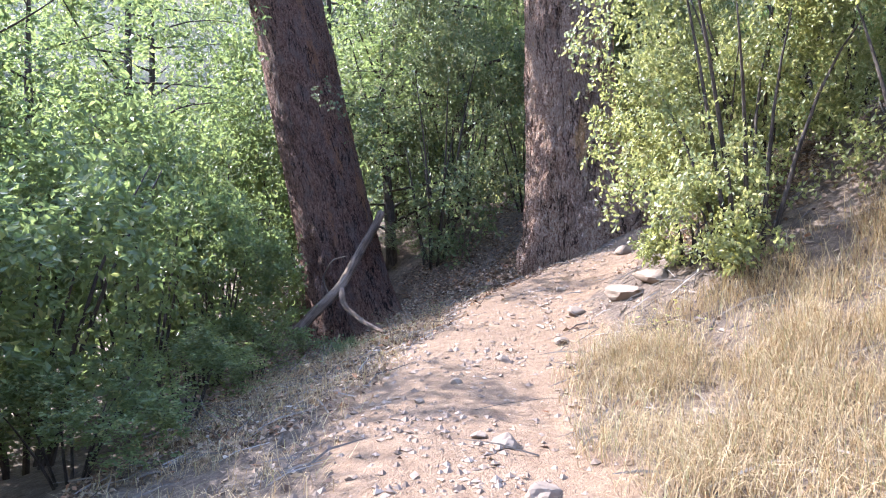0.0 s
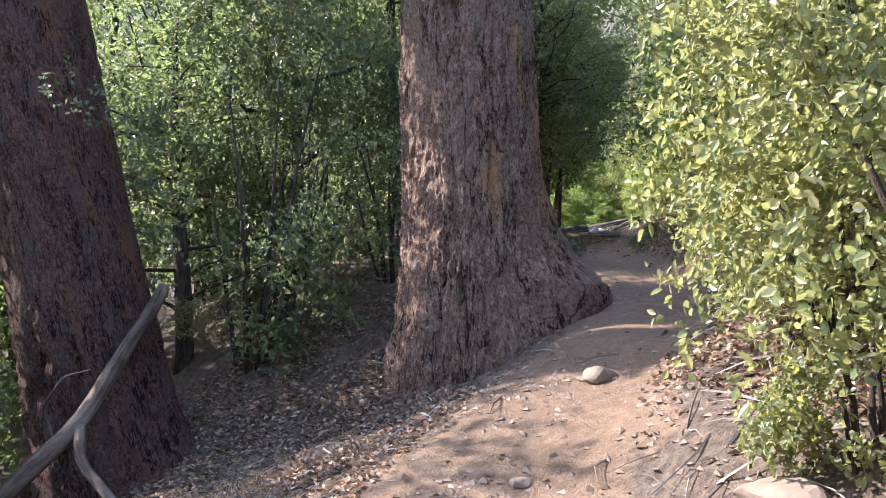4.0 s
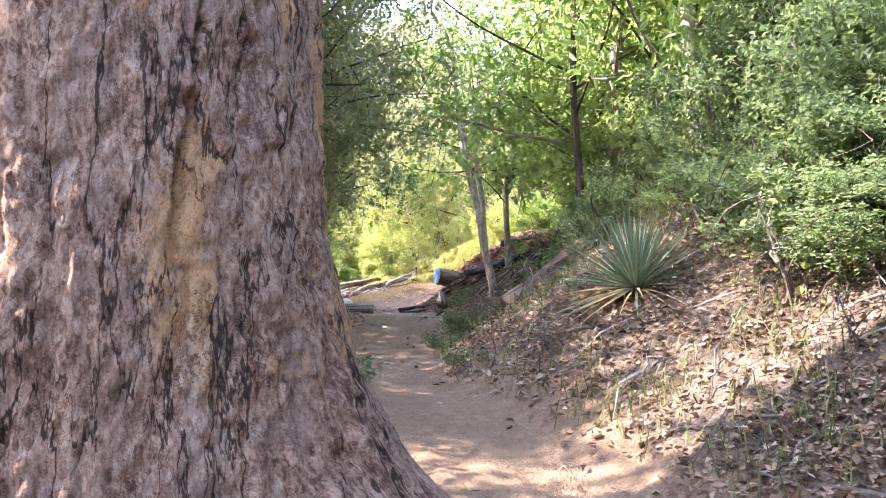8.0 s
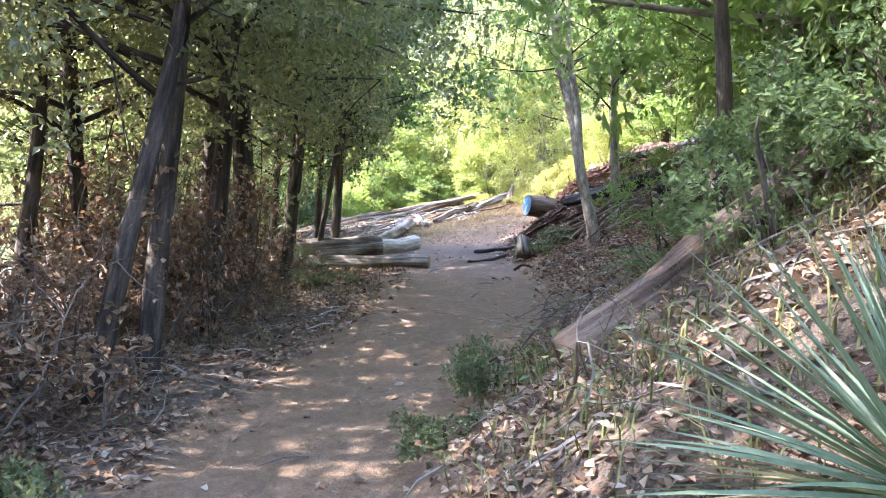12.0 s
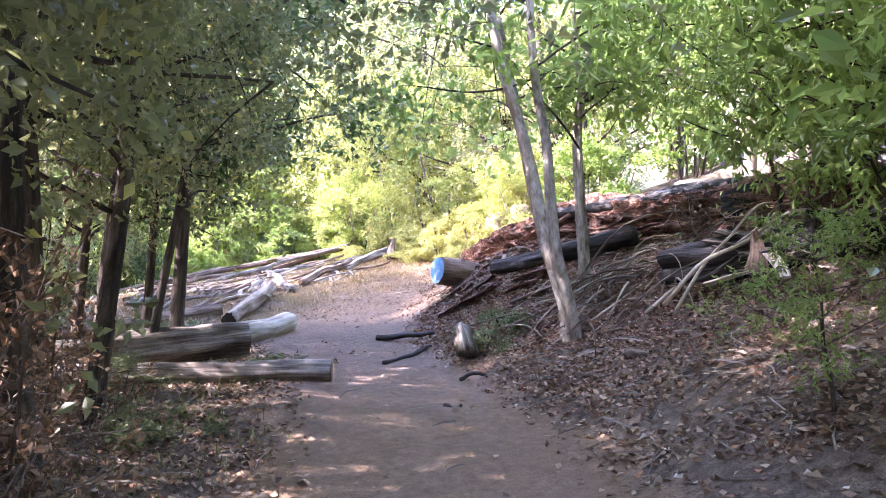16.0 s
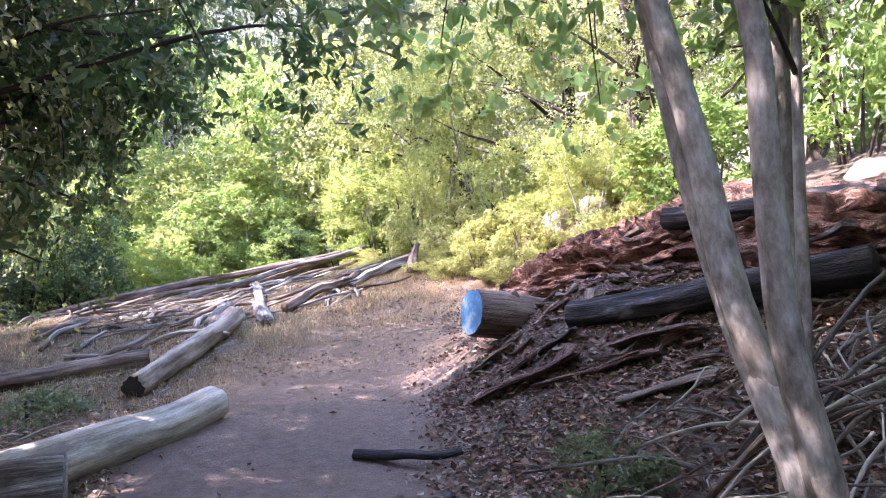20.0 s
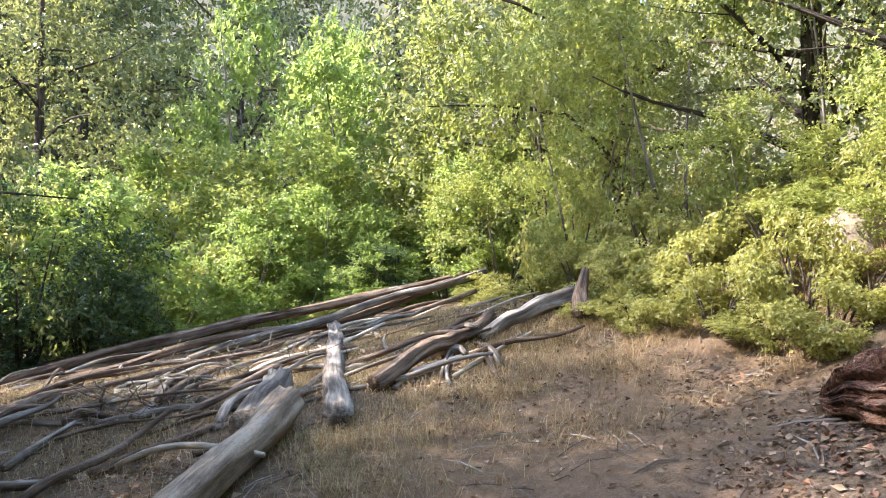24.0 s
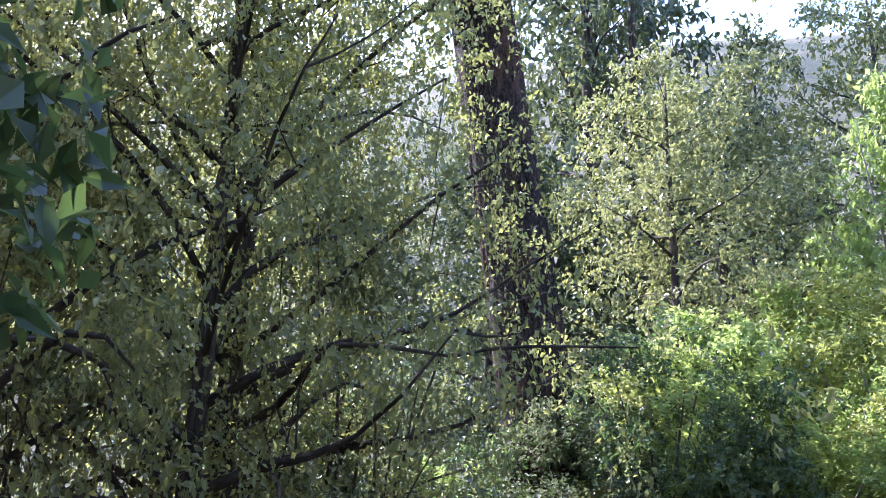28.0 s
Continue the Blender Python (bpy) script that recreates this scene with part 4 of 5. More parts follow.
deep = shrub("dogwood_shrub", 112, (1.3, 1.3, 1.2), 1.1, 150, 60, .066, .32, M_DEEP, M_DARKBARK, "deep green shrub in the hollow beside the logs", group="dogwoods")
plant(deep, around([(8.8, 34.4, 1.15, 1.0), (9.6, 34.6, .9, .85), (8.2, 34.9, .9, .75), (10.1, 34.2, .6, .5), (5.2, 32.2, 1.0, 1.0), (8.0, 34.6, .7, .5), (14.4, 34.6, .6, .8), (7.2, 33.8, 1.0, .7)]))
gold = shrub("yellowing_shrub", 107, (.8, .8, .62), .5, 130, 46, .07, .22, M_GOLD, M_GREYWOOD, "low yellowing undergrowth with drooping leaves", group="undergrowth", droop=.8)
plant(gold, around([(7.3, 33.9, .8, .9), (8.2, 34.0, .8, 1.0), (6.6, 30.9, .7, .8), (14.6, 28.4, .8, .8), (15.3, 29.2, 1.0, 1.0), (14.9, 27.3, .8, .8), (15.9, 28.2, 1.0, 1.0), (14.7, 29.9, .8, .8), (15.4, 31.0, 1.1, 1.1), (16.8, 30.2, 1.2, 1.2), (15.6, 26.4, .9, .9), (16.8, 27.2, 1.1, 1.1), (15.4, 25.2, .9, .9), (14.1, 27.7, .55, .6), (14.05, 26.7, .5, .55), (14.5, 26.2, .55, .6), (13.9, 28.4, .5, .5), (14.65, 27.1, .55, .6), (14.4, 28.2, .7, .8), (14.2, 25.6, .5, .5), (14.9, 32.2, .6, .6), (14.3, 31.4, .45, .5), (14.6, 30.6, .5, .5), (14.2, 29.4, .4, .4), (14.0, 27.2, .6, .75), (14.0, 26.2, .6, .75), (13.85, 28.0, .55, .7), (14.3, 25.2, .6, .75), (14.6, 24.7, .6, .8), (14.4, 26.7, .7, .9), (14.4, 27.6, .7, .9), (13.95, 28.9, .5, .6), (14.3, 28.9, .6, .7), (11.4, 33.9, .5, .5), (12.9, 34.0, .5, .5), (10.2, 33.8, .45, .5)]))
end_oak = tree("oak_tree", 204, 6.5, .17, .16, 3.0, 26, 560, 50, .052, .36, M_NEAROAK, M_DARKBARK, "spreading live oak with dark forked limbs and fine leaves", (-.8, .3), "", .2, crook=.4, sides=12, twiggy=2, broad=1.1)
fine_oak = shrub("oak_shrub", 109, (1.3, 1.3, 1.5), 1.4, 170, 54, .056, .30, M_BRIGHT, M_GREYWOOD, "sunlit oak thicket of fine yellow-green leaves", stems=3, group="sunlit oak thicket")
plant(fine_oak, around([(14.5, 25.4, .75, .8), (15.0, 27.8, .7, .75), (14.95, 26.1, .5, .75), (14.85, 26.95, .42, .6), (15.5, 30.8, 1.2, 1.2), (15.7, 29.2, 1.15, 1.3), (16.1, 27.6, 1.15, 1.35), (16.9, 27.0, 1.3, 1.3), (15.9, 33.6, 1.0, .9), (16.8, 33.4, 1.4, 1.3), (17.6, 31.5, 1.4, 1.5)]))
plant(end_oak, [(15.9, 26.0, .85, 30, .85), (15.6, 25.0, .7, 200, .72), (16.9, 28.6, 1.0, 100, 1.0), (17.8, 24.4, 1.0, 60, 1.0)])
near_oak = tree("oak_tree", 205, 6.5, .11, .08, 2.6, 42, 1050, 52, .052, .36, M_NEAROAK, M_DARKBARK, "leafy oak sapling with long dark limbs", (.2, .1), "", .1, crook=.15, twiggy=2, broad=1.1)
plant(near_oak, [(5.5, 29.8, 1.1, 60, 1.4), (3.4, 29.6, 1.1, 200, 1.2), (5.0, 27.2, .8, 300, 1.4), (6.1, 28.5, .8, 20, 1.3)])
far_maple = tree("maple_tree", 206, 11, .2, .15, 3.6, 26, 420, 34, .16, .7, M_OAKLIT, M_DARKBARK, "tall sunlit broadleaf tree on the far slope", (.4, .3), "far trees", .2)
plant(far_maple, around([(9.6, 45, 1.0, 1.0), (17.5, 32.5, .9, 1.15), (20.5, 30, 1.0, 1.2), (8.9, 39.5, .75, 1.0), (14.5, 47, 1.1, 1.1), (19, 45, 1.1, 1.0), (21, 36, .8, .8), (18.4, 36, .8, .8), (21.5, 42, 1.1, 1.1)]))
far_dark = tree("conifer_tree", 207, 15, .25, .12, 2.6, 30, 240, 28, .26, .8, M_CONIFER, M_DARKBARK, "dark conifer standing on the far slope", (.2, .1), "far trees", .4)
plant(far_dark, around([(7.0, 50, 1.2, 1.6), (8.7, 57, 1.1, .95), (5.2, 53, 1.2, 1.8), (10.4, 60, 1.0, .9), (3.2, 46, .9, .9), (5.6, 44.5, .8, .85), (12.2, 50, .9, .75), (6.1, 47, 1.1, 1.5), (0.6, 41, .8, .8), (11.5, 56, 1.1, 1.1), (1.5, 52, 1.0, 1.0), (-6, 48, 1.1, 1.0), (17, 57, 1.1, 1.1),]))
left_tall = tree("bay_tree", 208, 8, .14, .15, 2.4, 20, 240, 32, .115, .5, M_LAUREL, M_DARKBARK, "tall bay tree above the thicket, backlit leaves", (.2, .1), "bay trees", .1)
plant(left_tall, around([(-6.6, 17, 1.0, 1.0), (2.0, 16.2, .8, 1.1), (.4, 14.9, .85, 1.3), (-.9, 16.4, .95, 1.4), (3.2, 23.0, 1.0, 1.1), (1.8, 21.3, 1.0, .9), (-5.4, 7.3, .85, .95), (-4.9, 9.3, .8, .9), (-4.7, 12.0, .9, 1.0), (-.9, 13.5, .7, .8), (-3.0, 20, 1.0, 1.0), (3.4, 25.4, 1.0, 1.15)]))


def far_woods():
    rng = np.random.default_rng(61)
    cc, dd, rad = [], [], []
    while len(cc) < 300:
        a, dist = rng.uniform(-.8, .9), 46 + 190 * rng.uniform(0, 1) ** 1.6
        x, y = 8 + dist * math.sin(a), 20 + dist * math.cos(a)
        d, _ = lateral(x, y)
        if d[0] > -22 or (dist > 150 and rng.uniform() < .6):
            continue
        h, w = rng.uniform(4, 9) * (1 if dist < 120 else .6), rng.uniform(1.8, 3.6)
        c, o = shell(20, rng, (w, w, h * .5), .5, h * .5)
        cc.append(c + [x, y, height(x, y)])
        dd.append(o)
        rad.append(w)
    V, F = tufts(np.concatenate(cc), np.concatenate(dd), 1.1, 14, .55, rng, .1)
    tagged(new("far_woods", mesh_of("far_woods", V, F, M_OAK)), "distant scrub and trees on the canyon side", "trees", kind="stuff")


far_woods()


# ---- logs ----
def log(name, a, b, r0, r1, mat, label, seed, sides=22, n=26, sag=0.0, wob=.05, rough=.15, cut=None, groove=.2, category="log", group="fallen logs", cut_label="sawn end", oval=1.0):
    """A log between two places; the third number is the height of its underside above the ground."""
    rng = np.random.default_rng(seed)
    za, zb = height(a[0], a[1]) + a[2] + r0 * .8, height(b[0], b[1]) + b[2] + r1 * .8
    p = bend((a[0], a[1], za), (b[0], b[1], zb), n, sag, wob, rng)
    o = p[0].copy()
    ob = thing(name, *o, label, category, group)
    v, f, l = tube(p - o, np.linspace(r0, r1, n), sides, rough, seed, True, oval, groove)
    piece("wood", mesh_of("wood", v, f, mat, l, oval == 1.0), ob)
    if cut:
        t = unit(p[0] - p[1])
        rim = v[:sides]
        c = rim.mean(0)
        V = np.concatenate([rim * .97 + c * .03 + t * .012, rim * .5 + c * .5 + t * .016, [c + t * .018]])
        F = [[k, (k + 1) % sides, sides + (k + 1) % sides, sides + k] for k in range(sides)] + [[sides + k, sides + (k + 1) % sides, 2 * sides] for k in range(sides)]
        piece("cut_end", mesh_of("cut_end", V, [q[::-1] for q in F], cut), ob, cut_label)
    return ob


log("fallen_log", (8.0, 20.75, 0), (4.9, 22.85, .02), .10, .12, M_GREYWOOD, "straight grey-brown log lying beside the trail", 1, cut=M_CUT)
log("fallen_log", (8.0, 22.6, 0), (5.2, 22.9, 0), .20, .23, M_GREYWOOD, "thick weathered log with split bark", 2, groove=.25)
log("fallen_log", (9.25, 24.25, 0), (7.2, 22.75, 0), .14, .17, M_PALEWOOD, "smooth pale barkless log beside the trail", 3, groove=.0, rough=.08)
log("fallen_log", (8.92, 25.5, 0), (10.72, 28.15, .05), .11, .14, M_TANWOOD, "tan barkless log with a dark broken end", 4, cut=M_CHAR)
log("fallen_log", (9.4, 27.0, 0), (7.0, 27.8, 0), .12, .11, M_BROWNWOOD, "short brown log lying in dry grass", 5, cut=M_CUT)
log("fallen_log", (15.4, 33.4, .42), (8.2, 33.2, -.05), .065, .08, M_BROWNWOOD, "long dark fallen trunk along the slope edge", 6, n=30, wob=.12, rough=.25, groove=.3)
log("fallen_log", (15.2, 33.1, .38), (8.6, 31.9, 0), .06, .045, M_BROWNWOOD, "long thin grey fallen pole", 7, n=30, wob=.2)
log("fallen_log", (11.5, 28.4, 0), (13.2, 29.5, .1), .08, .06, M_BROWNWOOD, "bent brown branch log on the ground", 8, wob=.14, rough=.22, groove=.35)
log("fallen_log", (12.8, 29.0, 0), (13.8, 28.9, .1), .06, .10, M_GREYWOOD, "short grey splintered log", 9, groove=.35, rough=.3)
log("fallen_log", (10.95, 27.7, .02), (12.5, 32.4, .05), .10, .08, M_GREYWOOD, "pale barkless log pointing up the slope", 10, groove=.25, rough=.25)
log("split_log", (10.4, 28.0, 0), (10.9, 29.1, .05), .13, .13, M_GREYWOOD, "weathered split log crumbling at its end", 12, groove=.35)
log("fallen_log", (15.0, 32.7, .40), (10.6, 31.9, .05), .06, .05, M_GREYWOOD, "slim grey fallen pole above the long trunk", 13, n=24, wob=.2)
log("dead_stump", (13.62, 28.5, -.05), (13.85, 28.75, .42), .11, .04, M_BROWNWOOD, "short jagged dead stump among undergrowth", 14, category="stump", group="", groove=.35, n=10)
for k, (ax, ay, bx, by, r, up) in enumerate([(9.79, 29.15, 10.39, 30.97, .07, .05), (9.28, 29.4, 9.6, 29.36, .06, 0), (10.3, 28.48, 11.1, 30.15, .06, .05), (9.99, 29.48, 11.28, 32.2, .06, .05), (9.49, 29.13, 10.39, 29.29, .055, .0), (11.02, 30.8, 11.57, 30.42, .05, .1), (10.53, 28.33, 11.33, 29.2, .07, .06), (12.4, 29.48, 13.0, 29.45, .05, .1), (12.14, 29.1, 12.44, 28.61, .06, .02), (12.54, 28.44, 12.27, 27.69, .05, 0), (12.97, 29.51, 12.69, 28.83, .04, .2), (13.1, 29.23, 13.81, 28.94, .08, .1), (11.98, 30.03, 12.19, 29.46, .06, .0), (8.6, 29.9, 11.6, 31.5, .07, .08), (8.9, 28.7, 10.2, 30.5, .05, .1), (12.4, 31.7, 14.6, 32.3, .06, .2)]):
    log("fallen_log", (ax, ay, .0), (bx, by, up), r * .75, r * .5, (M_GREYWOOD, M_BROWNWOOD, M_GREYWOOD, M_BROWNWOOD)[k % 4], "weathered grey-brown log in the heap", 160 + k, 12, 14, .02, .1, .25, groove=.35, group="log heap")
rl = np.random.default_rng(77)
for k in range(100):
    x, y = rl.uniform(8.4, 13.6), rl.uniform(27.8, 33.0)
    if lateral(x, y)[0][0] > -1.2:
        continue
    a, ln = rl.normal(.35, .55), rl.uniform(.6, 2.2)
    log("dead_branch", (x, y, .0), (x + ln * math.cos(a), y + ln * math.sin(a), rl.uniform(0, .12)), rl.uniform(.012, .045), rl.uniform(.008, .02), (M_GREYWOOD, M_BROWNWOOD, M_PALEWOOD, M_GREYWOOD, M_BROWNWOOD)[k % 5], "dead grey branch lying on dry ground", 100 + k, 8, 9, .03, .13, .2, category="branch", group="dead branches")
for k, (ax, ay, bx, by, r) in enumerate([(9.68, 22.7, 10.1, 22.1, .035), (8.8, 21.15, 9.75, 21.72, .03), (9.0, 20.2, 9.15, 20.0, .02), (8.3, 19.5, 8.42, 19.44, .02)]):
    log("bark_strip", (ax, ay, -.01), (bx, by, 0), r, r * .7, M_CHAR, "dark strip of fallen bark on the trail", 140 + k, 8, 10, 0, .08, .3, category="bark", group="bark strips")

# blue painted log
blue_mat, bnt, bb = material("blue_paint", .7)
bp = node(bnt, "ShaderNodeTexCoord").outputs["Object"]
bnt.links.new(ramp(bnt, noise_of(bnt, bp, 9, 5, .7), [(.3, (.08, .21, .40)), (.5, (.15, .33, .55)), (.60, (.38, .52, .64)), (.70, (.56, .54, .48))]), bb.inputs["Base Color"])
log("painted_log", (11.08, 23.38, .30), (12.0, 23.30, -.40), .19, .20, M_BROWNWOOD, "stout log whose sawn end is painted blue", 11, cut=blue_mat, n=12, groove=.05, rough=.07, sides=28, group="", cut_label="sawn end painted sky blue")


log("root_stub", (11.5, 23.22, -.05), (11.42, 23.3, .30), .07, .05, M_BROWNWOOD, "dark root stub propping the painted log", 15, 12, 8, 0, .03, .2, category="wood", group="")


# ---- rotten red log ----
def rotten_log():
    n, sides = 230, 130
    u = np.linspace(0, 1, n)
    ax = np.stack([12.95 - .95 * u + .1 * np.sin(u * 5), 25.45 - 7.6 * u, np.zeros(n)], 1)
    R = .50 * np.minimum(1, (u / .22 + .01) ** .6) * (1 + .10 * np.clip((u - .25) / .04, 0, 1)) * (1 - .38 * np.clip((u - .38) / .3, 0, 1))
    ax[:, 2] = np.array([height(p[0], p[1]) for p in ax]) + .10
    o = ax[0].copy()
    v, f, l = tube(ax - o, R, sides, 0, 3)
    T = np.tile(np.arange(sides) * 2 * math.pi / sides, (n, 1))
    S = (u * 7.6)[:, None] + 0 * T
    flake = np.floor((lattice(T * 6 + 3, S * 1.1, 71) + .5 * lattice(T * 15, S * 3.2, 72)) * 5) / 5
    fine = lattice(T * 26, S * 6, 73) * .5 + lattice(T * 9, S * 16, 74) * .5
    hollow = np.maximum(0, lattice(T * 2.4 + 1, S * 1.3, 75) - .25)
    block = np.maximum(np.exp(-(lattice(T * 4.5, S * .7 + 2, 76) / .10) ** 2), np.exp(-(lattice(T * 1.6 + 5, S * 3.4, 77) / .07) ** 2))
    k = 1 + .16 * flake + .10 * fine - .26 * hollow - .13 * block
    v = (ax - o)[:, None] + (v.reshape(n, sides, 3) - (ax - o)[:, None]) * k[:, :, None]
    ob = thing("rotten_log", *o, "huge crumbling rotten log of flaky red-brown wood", "log")
    piece("wood", mesh_of("wood", v.reshape(-1, 3), f, M_ROT, l), ob)
    return ob


rotten_log()
rr = np.random.default_rng(31)
for k in range(34):
    u = rr.uniform(.12, .8)
    x, y = 12.95 - .95 * u + rr.normal(-.12, .3), 25.45 - 7.6 * u
    top = .46 * math.sqrt(max(.02, 1 - ((x - 12.83 + .95 * u) / .62) ** 2)) * min(1, u / .25)
    a, ln = rr.normal(1.75, .45), rr.uniform(.08, .32)
    log("wood_slab", (x, y, top - .06), (x + ln * math.cos(a) * .6, y + ln * math.sin(a), top - rr.uniform(.02, .16)), rr.uniform(.035, .09), rr.uniform(.02, .06), (M_ROT, M_ROT, M_ROT, M_BROWNWOOD)[k % 4], "loose splintered slab on the rotten log", 400 + k, 8, 8, 0, .03, .5, category="wood", group="wood slabs", oval=.4)
for k in range(110):
    x, y = rr.uniform(10.5, 12.5), rr.uniform(20.2, 23.1)
    if x < 11.0 + (22.6 - y) * .08:
        continue
    a, ln = rr.normal(1.9, .6), rr.uniform(.07, .26)
    log("wood_slab", (x, y, .0), (x + ln * math.cos(a), y + ln * math.sin(a), .012), rr.uniform(.03, .075), rr.uniform(.02, .06), (M_ROT, M_ROT, M_ROT, M_BROWNWOOD)[k % 4], "splintered slab of rotten red wood", 200 + k, 8, 6, 0, .03, .5, category="wood", group="wood slabs", oval=.3)
for k, (x, y, xx, yy, r) in enumerate([(10.62, 22.75, 10.99, 22.05, .10), (10.97, 23.25, 11.2, 23.0, .06), (10.75, 22.2, 11.05, 21.55, .09), (10.62, 21.35, 10.85, 20.85, .08), (11.15, 21.9, 11.3, 21.3, .09), (10.95, 22.7, 11.2, 22.3, .07)]):
    log("wood_slab", (x, y, -.01), (xx, yy, .02), r * .7, r, (M_ROT, M_BROWNWOOD)[k % 2], "broad flat slab of rotten red wood", 700 + k, 12, 14, 0, .03, .35, category="wood", group="wood slabs", oval=.3, groove=.35)
log("charred_log", (11.3, 22.45, .0), (11.75, 20.5, .1), .10, .12, M_CHAR, "charred black log with a silvery face", 51, sides=18, n=18, rough=.2, group="charred logs")
log("charred_log", (12.15, 22.3, .32), (12.3, 19.9, .3), .09, .11, M_CHAR, "blackened log leaning on the rotten log", 52, sides=18, n=18, rough=.2, group="charred logs")
log("charred_log", (12.35, 21.4, .3), (12.6, 19.2, .2), .09, .11, M_CHAR, "burnt log lying along the bank", 53, sides=18, n=18, rough=.25, group="charred logs")
log("charred_log", (11.9, 19.4, .1), (12.2, 16.9, .1), .17, .2, M_CHAR, "burnt log half hidden by branches", 54, sides=18, n=18, rough=.25, group="charred logs")
log("fallen_log", (5.82, 14.25, -.02), (8.3, 13.5, .0), .12, .15, M_BROWNWOOD, "grey-brown weathered log lying up the bank", 55, n=24, wob=.05, groove=.35)
log("burnt_log", (10.72, 19.25, -.03), (10.9, 17.2, -.12), .22, .26, M_CHAR, "thick burnt log lying along the foot of the bank", 57, sides=30, n=30, rough=.22, groove=.3, group="charred logs")
log("pale_branch", (10.25, 18.95, .03), (10.75, 17.9, .42), .022, .010, M_PALEWOOD, "bare pale branch arching before the burnt log", 59, 8, 14, .16, .12, .1, category="branch", group="pale branches")
log("pale_branch", (10.15, 18.75, .03), (10.95, 18.35, .50), .018, .008, M_PALEWOOD, "bare pale branch arching before the burnt log", 60, 8, 14, .05, .12, .1, category="branch", group="pale branches")
log("bark_flap", (10.45, 18.22, .0), (10.5, 18.26, .42), .13, .03, M_BROWNWOOD, "torn pointed flap of tan bark standing on the bank", 61, 9, 8, 0, .02, .3, category="bark", group="", oval=.35)
rk = np.random.default_rng(37)
for k in range(30):
    u, side = rk.uniform(0, 1), rk.normal(0, .16)
    x, y = 10.6 + .15 * u + side, 19.2 - 2.1 * u + side * .4
    a, ln = rk.normal(-1.5, .5), rk.uniform(.2, .7)
    log("wood_slab", (x, y, rk.uniform(.0, .4)), (x + ln * math.cos(a), y + ln * math.sin(a), rk.uniform(.0, .4)), rk.uniform(.03, .08), rk.uniform(.02, .05), (M_PALEWOOD, M_CHAR, M_BROWNWOOD, M_GREYWOOD)[k % 4], "splintered slab heaped against the burnt log", 600 + k, 8, 8, 0, .03, .5, category="wood", group="wood slabs", oval=.4)
log("wood_block", (9.36, 20.55, .0), (9.42, 20.72, .26), .12, .09, M_GREYWOOD, "split grey block of wood standing beside the trail", 56, 7, 6, 0, .02, .25, category="wood", group="", groove=.3)


